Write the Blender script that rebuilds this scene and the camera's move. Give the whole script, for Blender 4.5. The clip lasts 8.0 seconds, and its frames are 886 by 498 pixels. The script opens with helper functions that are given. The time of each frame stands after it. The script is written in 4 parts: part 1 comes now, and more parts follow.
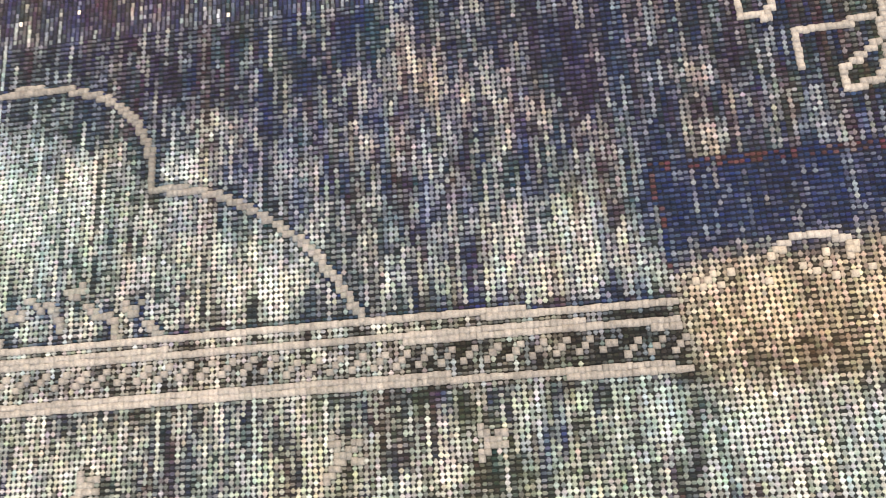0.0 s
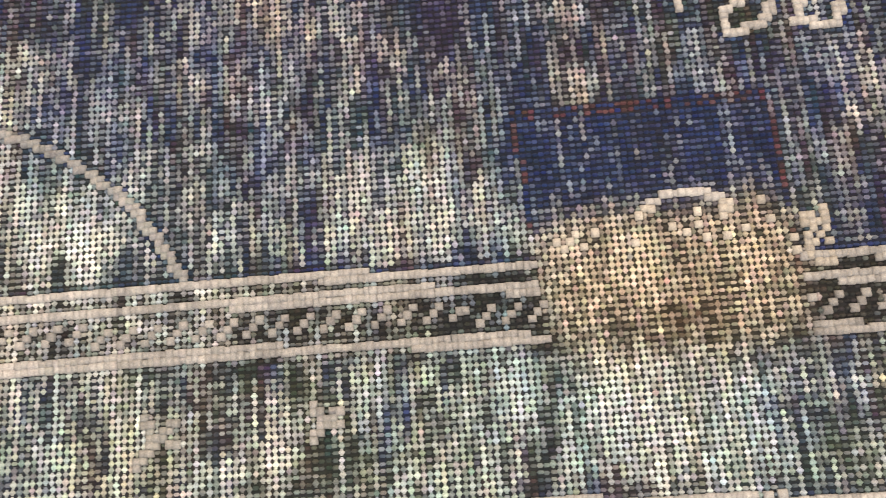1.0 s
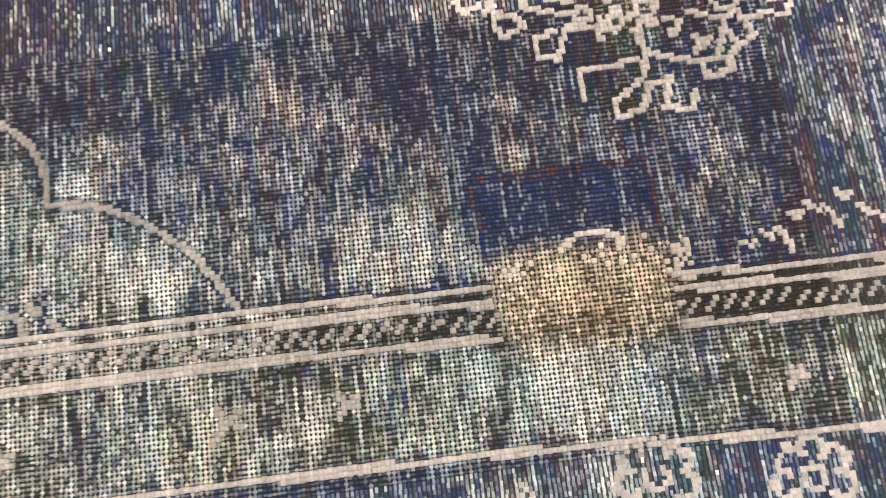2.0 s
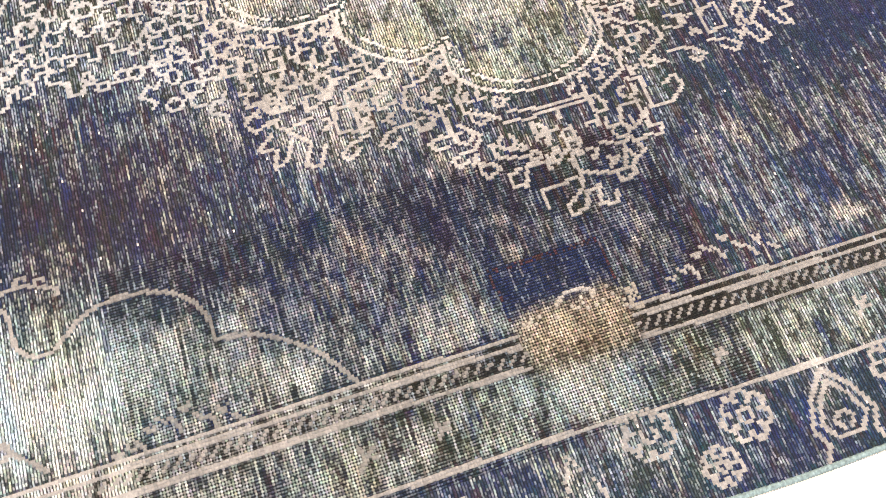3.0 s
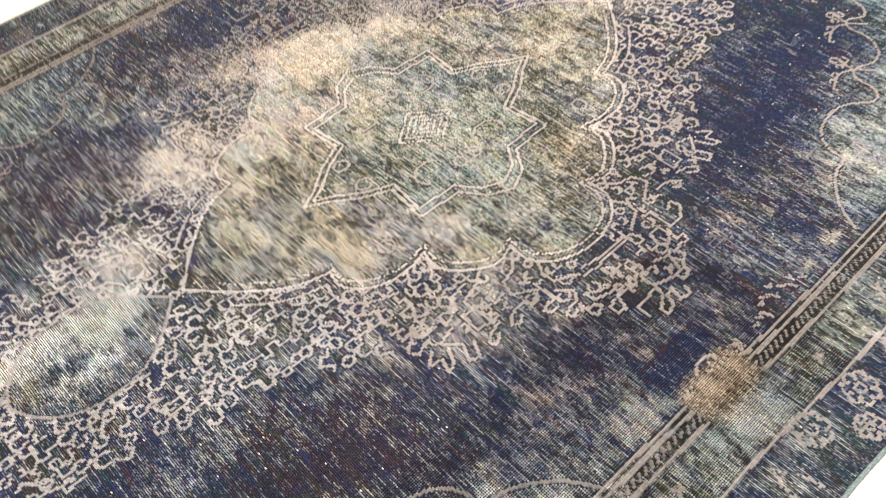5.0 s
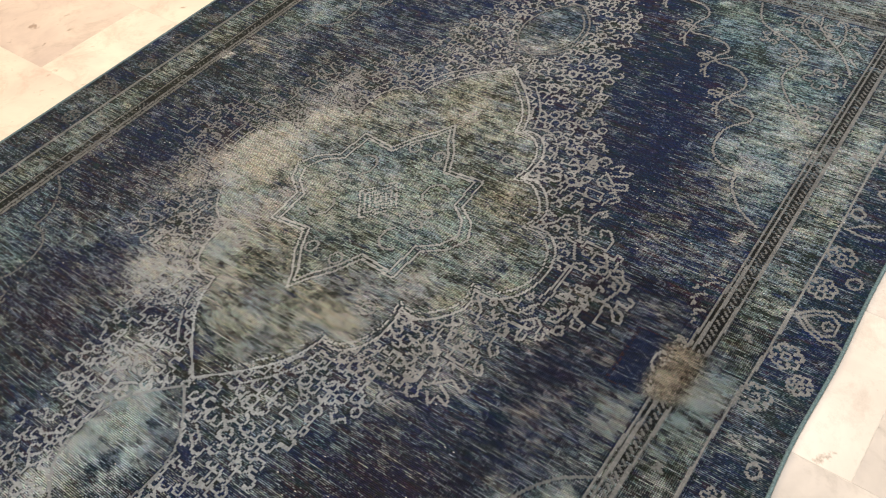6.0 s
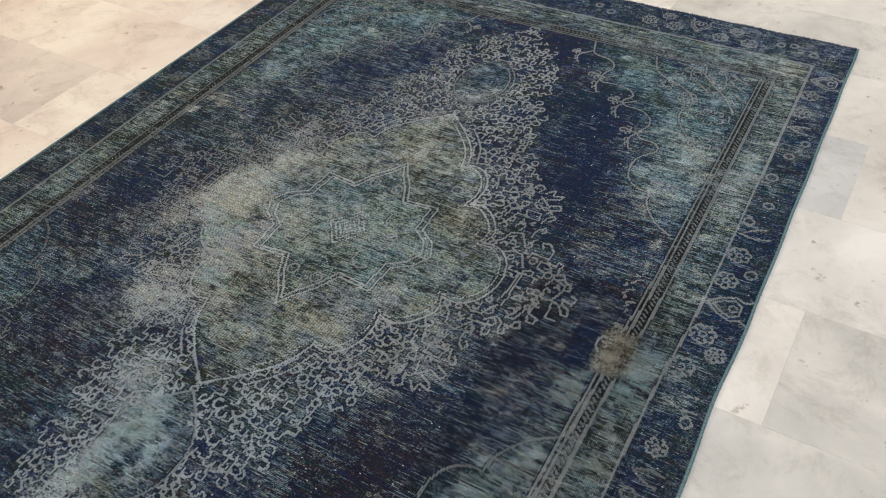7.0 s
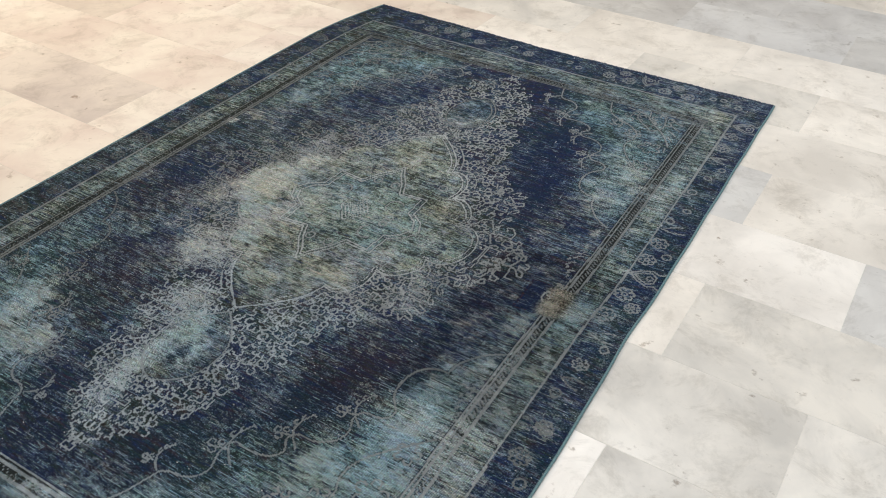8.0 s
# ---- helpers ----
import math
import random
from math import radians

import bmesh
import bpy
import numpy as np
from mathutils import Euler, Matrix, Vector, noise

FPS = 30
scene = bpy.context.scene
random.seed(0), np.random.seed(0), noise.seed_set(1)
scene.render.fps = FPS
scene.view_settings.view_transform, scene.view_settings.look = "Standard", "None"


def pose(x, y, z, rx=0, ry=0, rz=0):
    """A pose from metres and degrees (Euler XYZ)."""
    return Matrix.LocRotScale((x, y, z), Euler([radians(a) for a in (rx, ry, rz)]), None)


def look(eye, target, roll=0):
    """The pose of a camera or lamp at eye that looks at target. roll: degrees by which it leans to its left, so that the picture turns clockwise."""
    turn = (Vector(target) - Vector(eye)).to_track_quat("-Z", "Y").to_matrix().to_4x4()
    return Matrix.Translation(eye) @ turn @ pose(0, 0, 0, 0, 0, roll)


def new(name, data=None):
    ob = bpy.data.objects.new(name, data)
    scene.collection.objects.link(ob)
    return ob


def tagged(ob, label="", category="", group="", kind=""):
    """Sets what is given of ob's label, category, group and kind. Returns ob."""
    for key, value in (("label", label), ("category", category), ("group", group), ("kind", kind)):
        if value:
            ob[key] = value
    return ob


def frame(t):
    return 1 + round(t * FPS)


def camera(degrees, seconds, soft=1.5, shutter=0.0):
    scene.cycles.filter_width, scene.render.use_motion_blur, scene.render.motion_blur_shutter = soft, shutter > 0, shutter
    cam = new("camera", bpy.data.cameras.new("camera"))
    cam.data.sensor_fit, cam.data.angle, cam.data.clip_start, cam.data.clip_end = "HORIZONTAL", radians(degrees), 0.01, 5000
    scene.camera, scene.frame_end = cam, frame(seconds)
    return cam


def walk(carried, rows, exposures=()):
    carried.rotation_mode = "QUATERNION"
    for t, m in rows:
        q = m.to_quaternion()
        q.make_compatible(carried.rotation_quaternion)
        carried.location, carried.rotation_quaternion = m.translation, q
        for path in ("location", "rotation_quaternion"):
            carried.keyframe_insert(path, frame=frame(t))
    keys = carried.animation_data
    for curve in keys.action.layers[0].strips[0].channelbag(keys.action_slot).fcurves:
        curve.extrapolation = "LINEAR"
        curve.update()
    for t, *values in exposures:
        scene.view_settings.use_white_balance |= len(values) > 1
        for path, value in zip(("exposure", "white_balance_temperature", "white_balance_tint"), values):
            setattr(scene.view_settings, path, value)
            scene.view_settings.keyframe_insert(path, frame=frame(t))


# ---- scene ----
cam = camera(54.9, 8.0, soft=1.0, shutter=0.2)
PATH = [
    (0, (0.861, -0.264, 0.514), (0.289, -0.493, -1.388), -26.3),
    (0.5, (0.834, -0.25, 0.474), (0.366, -0.399, -1.465), -22.5),
    (1, (0.856, -0.217, 0.451), (0.357, -0.301, -1.484), -14.0),
    (1.2, (0.851, -0.212, 0.457), (0.37, -0.252, -1.484), -9.7),
    (2.3, (0.903, -0.274, 0.755), (0.396, -0.167, -1.177), 3.0),
    (2.5, (0.932, -0.307, 0.834), (0.367, -0.161, -1.079), 3.5),
    (2.8, (0.98, -0.344, 0.921), (0.288, -0.13, -0.943), 1.7),
    (3, (0.993, -0.375, 0.958), (0.274, -0.102, -0.889), 2.4),
    (3.5, (1.012, -0.428, 0.995), (0.235, -0.039, -0.807), 1.1),
    (4, (0.939, -0.524, 1.003), (0.139, 0.025, -0.745), 2.3),
    (4.5, (0.902, -0.669, 1.056), (0.045, 0.019, -0.616), 0.1),
    (5, (1.006, -0.85, 1.179), (0.027, -0.036, -0.364), -4.8),
    (5.2, (1.052, -0.924, 1.232), (0.02, -0.031, -0.23), -6.1),
    (6.3, (1.039, -1.057, 1.359), (0.191, 0.016, -0.1), -6.9),
    (6.5, (1.022, -1.103, 1.383), (0.206, 0.008, -0.066), -6.1),
    (7, (1.082, -1.343, 1.468), (0.321, -0.09, 0.108), -2.9),
    (7.5, (1.208, -1.662, 1.566), (0.442, -0.33, 0.285), -0.5),
    (8, (1.431, -1.884, 1.606), (0.622, -0.512, 0.397), 0.8),
]
walk(cam, [(t, look(eye, goal, roll)) for t, eye, goal, roll in PATH],
     [(0.0, 1.32, 6950, 15), (0.5, 1.17, 6950, 15), (1.2, 1.15, 6950, 15), (2.5, 1.27, 6800, 18), (3.0, 1.22, 6750, 18), (3.5, 0.76, 6700, 18), (5.2, 0.85, 6800, 18), (6.3, -0.44, 6000, 7), (6.6, -0.44, 5900, 7), (7.0, -0.60, 5420, 3), (8.0, -0.46, 5360, 2)])

# ------------------------------------------------------------------ light
world = bpy.data.worlds.new("showroom_air")
scene.world = world
world.use_nodes = True
world.node_tree.nodes["Background"].inputs[0].default_value = (0.9, 0.95, 1.0, 1)
world.node_tree.nodes["Background"].inputs[1].default_value = 0.3


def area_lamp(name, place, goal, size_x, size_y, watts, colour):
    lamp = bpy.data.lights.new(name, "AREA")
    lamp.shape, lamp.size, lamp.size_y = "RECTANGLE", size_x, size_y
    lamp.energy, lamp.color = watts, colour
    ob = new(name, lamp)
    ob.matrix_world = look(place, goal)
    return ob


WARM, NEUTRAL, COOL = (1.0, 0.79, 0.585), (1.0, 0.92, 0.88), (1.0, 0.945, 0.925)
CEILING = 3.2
# lamps out of view, added to supply the overhead light, warmer at the left
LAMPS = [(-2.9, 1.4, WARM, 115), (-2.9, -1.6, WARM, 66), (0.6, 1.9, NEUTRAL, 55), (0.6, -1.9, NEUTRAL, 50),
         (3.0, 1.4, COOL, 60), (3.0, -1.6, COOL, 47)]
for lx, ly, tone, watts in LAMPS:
    area_lamp("unseen_lamp_light", (lx, ly, CEILING - 0.09), (lx, ly, 0), 1.15, 0.25, watts, tone)


# ------------------------------------------------------------------ materials
def material(name):
    m = bpy.data.materials.new(name)
    m.use_nodes = True
    tree = m.node_tree
    return m, tree, tree.nodes["Principled BSDF"]


def add(tree, kind, **settings):
    n = tree.nodes.new(kind)
    for key, value in settings.items():
        n.inputs[key.replace("_", " ")].default_value = value
    return n


def ramp(tree, source, stops):
    r = tree.nodes.new("ShaderNodeValToRGB")
    while len(r.color_ramp.elements) < len(stops):
        r.color_ramp.elements.new(0.5)
    for e, (p, c) in zip(r.color_ramp.elements, stops):
        e.position, e.color = p, (*c, 1)
    tree.links.new(source, r.inputs[0])
    return r


def mixed(tree, kind, fac, a, b):
    n = tree.nodes.new("ShaderNodeMix")
    n.data_type, n.blend_type = "RGBA", kind
    for sock, v in ((n.inputs[0], fac), (n.inputs[6], a), (n.inputs[7], b)):
        if hasattr(v, "links"):
            tree.links.new(v, sock)
        else:
            sock.default_value = v
    return n.outputs[2]


def yarn_material(name, rough, sheen):
    """Worn wool and cotton: the dye comes with each knot, the fibres from fine noise."""
    m, tree, bsdf = material(name)
    dye = tree.nodes.new("ShaderNodeAttribute")
    dye.attribute_name = "dye"
    pos = tree.nodes.new("ShaderNodeTexCoord")
    fibre = add(tree, "ShaderNodeTexNoise", Scale=1400.0, Detail=3.0, Roughness=0.65)
    tree.links.new(pos.outputs["Object"], fibre.inputs["Vector"])
    soft = add(tree, "ShaderNodeTexNoise", Scale=260.0, Detail=2.0)
    tree.links.new(pos.outputs["Object"], soft.inputs["Vector"])
    grain = ramp(tree, fibre.outputs["Fac"], [(0.25, (0.62, 0.62, 0.62)), (0.75, (1.25, 1.25, 1.25))])
    stain = ramp(tree, soft.outputs["Fac"], [(0.3, (0.8, 0.8, 0.82)), (0.7, (1.15, 1.15, 1.12))])
    c = mixed(tree, "MULTIPLY", 1.0, dye.outputs["Color"], grain.outputs[0])
    c = mixed(tree, "MULTIPLY", 0.8, c, stain.outputs[0])
    tree.links.new(c, bsdf.inputs["Base Color"])
    bump = add(tree, "ShaderNodeBump", Strength=0.35, Distance=0.0006)
    tree.links.new(fibre.outputs["Fac"], bump.inputs["Height"])
    tree.links.new(bump.outputs[0], bsdf.inputs["Normal"])
    bsdf.inputs["Roughness"].default_value = rough
    bsdf.inputs["Sheen Weight"].default_value = sheen
    bsdf.inputs["Sheen Roughness"].default_value = 0.4
    bsdf.inputs["Specular IOR Level"].default_value = 0.08
    return m


YARN = yarn_material("worn_yarn", 0.70, 0.0)


def marble_material(name, pale, cloud, spot):
    m, tree, bsdf = material(name)
    pos = tree.nodes.new("ShaderNodeTexCoord")
    info = tree.nodes.new("ShaderNodeObjectInfo")
    shift = tree.nodes.new("ShaderNodeVectorMath")
    shift.operation = "SCALE"
    cast = tree.nodes.new("ShaderNodeCombineXYZ")
    for k in range(3):
        tree.links.new(info.outputs["Random"], cast.inputs[k])
    tree.links.new(cast.outputs[0], shift.inputs[0])
    shift.inputs["Scale"].default_value = 37.0
    moved = tree.nodes.new("ShaderNodeVectorMath")
    tree.links.new(pos.outputs["Object"], moved.inputs[0])
    tree.links.new(shift.outputs[0], moved.inputs[1])
    clouds = add(tree, "ShaderNodeTexNoise", Scale=3.4, Detail=8.0, Roughness=0.60, Distortion=0.35)
    veins = add(tree, "ShaderNodeTexNoise", Scale=7.0, Detail=9.0, Roughness=0.8, Distortion=0.5)
    pits = add(tree, "ShaderNodeTexNoise", Scale=22.0, Detail=5.0, Roughness=0.62, Distortion=0.1)
    for n in (clouds, veins, pits):
        tree.links.new(moved.outputs[0], n.inputs["Vector"])
    base = ramp(tree, clouds.outputs["Fac"], [(0.34, cloud), (0.62, pale)])
    grain = ramp(tree, veins.outputs["Fac"], [(0.36, (0.74, 0.725, 0.70)), (0.50, (1.0, 1.0, 1.0))])
    spots = ramp(tree, pits.outputs["Fac"], [(0.27, tuple(0.72 * v for v in spot)), (0.35, (1.0, 1.0, 1.0))])
    tone = ramp(tree, info.outputs["Random"], [(0.0, (0.90, 0.89, 0.87)), (0.35, (1.0, 0.985, 0.955)), (1.0, (1.0, 1.0, 1.0))])
    c = mixed(tree, "MULTIPLY", 0.7, base.outputs[0], grain.outputs[0])
    c = mixed(tree, "MULTIPLY", 0.8, c, spots.outputs[0])
    c = mixed(tree, "MULTIPLY", 1.0, c, tone.outputs[0])
    tree.links.new(c, bsdf.inputs["Base Color"])
    gloss = ramp(tree, clouds.outputs["Fac"], [(0.3, (0.42, 0.42, 0.42)), (0.7, (0.30, 0.30, 0.30))])
    tree.links.new(gloss.outputs[0], bsdf.inputs["Roughness"])
    bsdf.inputs["Specular IOR Level"].default_value = 0.3
    return m


MARBLE = marble_material("pale_marble", (0.89, 0.82, 0.73), (0.70, 0.64, 0.565), (0.60, 0.52, 0.43))
# left tiles: part their own cream, part warm light put into the colour
LEFT_WARM_MARBLE = marble_material("left_warm_marble", (0.88, 0.79, 0.68), (0.74, 0.62, 0.54), (0.66, 0.56, 0.46))
BEIGE_MARBLE = marble_material("mottled_beige_marble", (0.83, 0.77, 0.685), (0.60, 0.56, 0.505), (0.55, 0.48, 0.41))
GREY_MARBLE = marble_material("grey_marble", (0.67, 0.64, 0.60), (0.53, 0.50, 0.47), (0.66, 0.62, 0.57))
ROSE_MARBLE = marble_material("rose_grey_marble", (0.78, 0.68, 0.58), (0.58, 0.49, 0.43), (0.6, 0.5, 0.42))


def plain_material(name, colour, rough, scale=30.0, depth=0.12):
    m, tree, bsdf = material(name)
    pos = tree.nodes.new("ShaderNodeTexCoord")
    n = add(tree, "ShaderNodeTexNoise", Scale=scale, Detail=5.0)
    tree.links.new(pos.outputs["Object"], n.inputs["Vector"])
    r = ramp(tree, n.outputs["Fac"], [(0.3, tuple(v * (1 - depth) for v in colour)), (0.7, tuple(v * (1 + depth) for v in colour))])
    tree.links.new(r.outputs[0], bsdf.inputs["Base Color"])
    bsdf.inputs["Roughness"].default_value = rough
    return m


GROUT = plain_material("grout", (0.66, 0.62, 0.56), 0.9, 60.0, 0.2)
PLASTER = plain_material("wall_plaster", (0.72, 0.70, 0.66), 0.9, 6.0, 0.04)
TEAL_WOOL = plain_material("teal_overcast_wool", (0.12, 0.19, 0.20), 0.75, 260.0, 0.45)
DARK_WOOL = plain_material("frayed_dark_wool", (0.035, 0.045, 0.075), 0.9, 300.0, 0.5)
JUTE = plain_material("cotton_backing", (0.20, 0.19, 0.17), 0.95, 200.0, 0.3)
LAMP_SHELL = plain_material("lamp_shell", (0.7, 0.7, 0.7), 0.5)


def linked(name, bm, mat, parent=None, label=""):
    me = bpy.data.meshes.new(name)
    bm.to_mesh(me)
    bm.free()
    me.materials.append(mat)
    ob = new(name, me)
    if parent:
        ob.parent = parent
    return tagged(ob, label)


def slab(a, b, bevel=0.0):
    bm = bmesh.new()
    bmesh.ops.create_cube(bm, size=1)
    for v in bm.verts:
        v.co = Vector([a[k] if v.co[k] < 0 else b[k] for k in range(3)])
    if bevel:
        bmesh.ops.bevel(bm, geom=bm.edges[:], offset=bevel, segments=1, affect="EDGES")
    return bm


# ------------------------------------------------------------------ room
floor = tagged(linked("floor", slab((-6, -6, -0.12), (6, 6, -0.0006)), GROUT), kind="structure")
for wall_name, a, b in (("wall_north", (-6, 6, -0.1), (6, 6.2, CEILING)), ("wall_south", (-6, -6.2, -0.1), (6, -6, CEILING)),
                        ("wall_east", (6, -6.2, -0.1), (6.2, 6.2, CEILING)), ("wall_west", (-6.2, -6.2, -0.1), (-6, 6.2, CEILING))):
    tagged(linked(wall_name, slab(a, b), PLASTER), kind="structure")
tagged(linked("ceiling", slab((-6.2, -6.2, CEILING), (6.2, 6.2, CEILING + 0.15)), PLASTER), kind="structure")


# an unseen fixture, added above each of the overhead lights
def unseen_ceiling_lamp(x, y):
    lamp = tagged(linked("unseen_ceiling_lamp", slab((-0.62, -0.15, -0.06), (0.62, 0.15, 0.0), 0.01), LAMP_SHELL),
                  "unseen white linear lamp, added under the ceiling", "ceiling lamp", "ceiling lamps")
    lamp.matrix_basis = pose(x, y, CEILING)
    return lamp


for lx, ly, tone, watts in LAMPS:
    unseen_ceiling_lamp(lx, ly)

# ------------------------------------------------------------------ rug: the design, knot by knot
RUG_Y = -0.035                      # the medallion's centre in the room
PX, PY = 0.00365, 0.00345             # spacing of the knots across and along
NEAR_END, FAR_END = -1.57, 1.485
NX, NY = 548, round((FAR_END - NEAR_END) / PY)
rng = np.random.default_rng(7)
gx = (np.arange(NX) + 0.5) * PX - 1.0
gv = (np.arange(NY) + 0.5) * PY + NEAR_END
X, V = np.meshgrid(gx, gv, indexing="ij")
AX, AV = np.abs(X), np.abs(V)


def value_noise(scale_x, scale_v, seed):
    """Smooth noise of 0 to 1 on the knots, with cells of the given size in metres."""
    r = np.random.default_rng(seed)
    nx, nv = int(2.0 / scale_x) + 3, int(3.1 / scale_v) + 3
    g = r.random((nx, nv))
    fx, fv = (X + 1.0) / scale_x, (V - NEAR_END) / scale_v
    ix, iv = fx.astype(int), fv.astype(int)
    fx, fv = fx - ix, fv - iv
    fx, fv = fx * fx * (3 - 2 * fx), fv * fv * (3 - 2 * fv)
    return ((g[ix, iv] * (1 - fx) + g[ix + 1, iv] * fx) * (1 - fv) + (g[ix, iv + 1] * (1 - fx) + g[ix + 1, iv + 1] * fx) * fv)


def streaks(length, seed, columns=1):
    """Noise that runs along the weft: each row of knots has its own."""
    r = np.random.default_rng(seed)
    g = r.random((int(2.0 / length) + 3, NY // columns + 2))
    phase = r.random(NY // columns + 2)
    j = np.arange(NY)[None] // columns + np.zeros((NX, 1), int)
    f = (X + 1.0) / length + phase[j]
    i = f.astype(int)
    f = f - i
    f = f * f * (3 - 2 * f)
    return g[i, j] * (1 - f) + g[i + 1, j] * f


def brushed(seed):
    """Noise drawn out along the weft, as sweeps of the shears leave it."""
    return 0.30 * value_noise(0.060, 0.0100, seed) + 0.36 * value_noise(0.034, 0.0055, seed + 1) + 0.34 * value_noise(0.018, 0.0042, seed + 2)


def flecks(count, short, long, seed, allow):
    """Single weft threads that lie open for a few knots."""
    r = np.random.default_rng(seed)
    out = np.zeros((NX, NY))
    for i, j, n, power, chance in zip(r.integers(0, NX - long, count), r.integers(0, NY, count), r.integers(short, long, count), r.uniform(0.35, 1.0, count), r.random(count)):
        if chance < allow[i, j]:
            out[i:i + n, j] = np.maximum(out[i:i + n, j], power)
    return out


def cloud(scale, seed, aspect=1.25):
    return (0.5 * value_noise(scale * aspect, scale, seed) + 0.3 * value_noise(scale * aspect / 2, scale / 2, seed + 1)
            + 0.2 * value_noise(scale * aspect / 4, scale / 4, seed + 2))


def smooth(a, b, x):
    t = np.clip((x - a) / (b - a), 0, 1)
    return t * t * (3 - 2 * t)


def inside(poly, px, py):
    """Which points lie in a polygon."""
    hit = np.zeros(px.shape, bool)
    for (x0, y0), (x1, y1) in zip(poly, poly[1:] + poly[:1]):
        if y0 != y1:
            hit ^= ((y0 > py) != (y1 > py)) & (px < (x1 - x0) * (py - y0) / (y1 - y0) + x0)
    return hit


def rounded(poly, times=2):
    """A polyline with its corners cut."""
    for _ in range(times):
        out = [poly[0]]
        for (x0, y0), (x1, y1) in zip(poly, poly[1:]):
            out += [(0.75 * x0 + 0.25 * x1, 0.75 * y0 + 0.25 * y1), (0.25 * x0 + 0.75 * x1, 0.25 * y0 + 0.75 * y1)]
        poly = out + [poly[-1]]
    return poly


outline = np.zeros((NX, NY), np.int16)     # which ornament's pale line runs over a knot


def stroke(points, width, ident):
    half = max(width, 0.0040) / 2
    for (x0, y0), (x1, y1) in zip(points, points[1:]):
        i0, i1 = int((min(x0, x1) - half + 1.0) / PX), int((max(x0, x1) + half + 1.0) / PX) + 1
        j0, j1 = int((min(y0, y1) - 1.3 * half - NEAR_END) / PY), int((max(y0, y1) + 1.3 * half - NEAR_END) / PY) + 1
        i0, j0 = max(i0, 0), max(j0, 0)
        if i1 <= i0 or j1 <= j0:
            continue
        sx, sv = X[i0:i1, j0:j1], V[i0:i1, j0:j1]
        dx, dy = x1 - x0, y1 - y0
        t = np.clip(((sx - x0) * dx + (sv - y0) * dy) / (dx * dx + dy * dy + 1e-12), 0, 1)
        d = np.hypot(sx - x0 - t * dx, (sv - y0 - t * dy) * 0.84)
        outline[i0:i1, j0:j1][d < half] = ident


def mirrored(points, width, ident):
    for a in (1, -1):
        for b in (1, -1):
            stroke([(x * a, y * b) for x, y in points], width, ident)


def ring(cx, cy, rx, ry, start=0.0, turn=360.0, steps=14):
    return [(cx + rx * math.cos(radians(start + turn * k / steps)), cy + ry * math.sin(radians(start + turn * k / steps))) for k in range(steps + 1)]


# a quarter of the medallion, lobe by lobe between its cusps
MEDALLION = (rounded([(0.0, 0.577), (0.072, 0.515), (0.137, 0.440), (0.157, 0.370)], 2)
             + rounded([(0.157, 0.370), (0.192, 0.381), (0.232, 0.352), (0.256, 0.290), (0.243, 0.225)], 2)
             + rounded([(0.243, 0.225), (0.286, 0.236), (0.332, 0.196), (0.357, 0.150), (0.342, 0.106)], 2)
             + rounded([(0.342, 0.106), (0.385, 0.112), (0.424, 0.080), (0.442, 0.030), (0.444, 0.0)], 2))
STAR = [(0.0, 0.308), (0.020, 0.270), (0.058, 0.220), (0.086, 0.162), (0.175, 0.172), (0.182, 0.078), (0.228, 0.046), (0.250, 0.0)]
LACE = [(0.0, 1.165), (0.06, 1.13), (0.12, 1.03), (0.20, 0.93), (0.225, 0.84), (0.19, 0.76), (0.25, 0.66), (0.285, 0.58), (0.28, 0.50),
        (0.355, 0.44), (0.395, 0.372), (0.455, 0.345), (0.47, 0.25), (0.49, 0.17), (0.545, 0.125), (0.575, 0.06), (0.63, 0.035), (0.635, 0.0)]
SPANDREL = (rounded([(0.748, 0.343), (0.706, 0.369), (0.684, 0.393), (0.662, 0.425), (0.650, 0.455), (0.649, 0.484)], 1)
            + rounded([(0.649, 0.484), (0.613, 0.486), (0.575, 0.515), (0.560, 0.570), (0.566, 0.620), (0.592, 0.650), (0.610, 0.672),
                       (0.590, 0.706), (0.540, 0.705), (0.522, 0.735), (0.545, 0.775), (0.535, 0.820), (0.490, 0.850), (0.440, 0.845),
                       (0.425, 0.875), (0.452, 0.905), (0.430, 0.940), (0.365, 0.950), (0.325, 0.940), (0.315, 0.985), (0.340, 1.040),
                       (0.310, 1.085), (0.245, 1.090), (0.232, 1.130), (0.215, 1.190), (0.180, 1.250)], 2))


def whole(quarter):
    up = [(x, y) for x, y in quarter]
    return (up + [(x, -y) for x, y in reversed(up)] + [(-x, -y) for x, y in up] + [(-x, y) for x, y in reversed(up)])


in_medallion = inside(whole(MEDALLION), X, V)
in_star = inside(whole(STAR), X, V)
in_lace = inside(whole(LACE), X, V) & ~in_medallion
corner = SPANDREL + [(0.18, 1.30), (0.80, 1.30), (0.80, 0.343)]
in_spandrel = inside(corner, AX, AV)
HALF_NEAR = rounded([(0.0, -0.600), (0.048, -0.642), (0.092, -0.700), (0.106, -0.768), (0.090, -0.836), (0.050, -0.884), (0.0, -0.905)], 2)
HALF_FAR = rounded([(0.008, 0.925), (0.052, 0.885), (0.086, 0.825), (0.090, 0.745), (0.058, 0.680), (0.0, 0.652)], 2)
PEND = [half + [(-x, y) for x, y in reversed(half)] for half in (HALF_FAR, HALF_NEAR)]
in_pendant = np.zeros((NX, NY), bool)
for shape in PEND:
    in_pendant |= inside(shape, X, V)

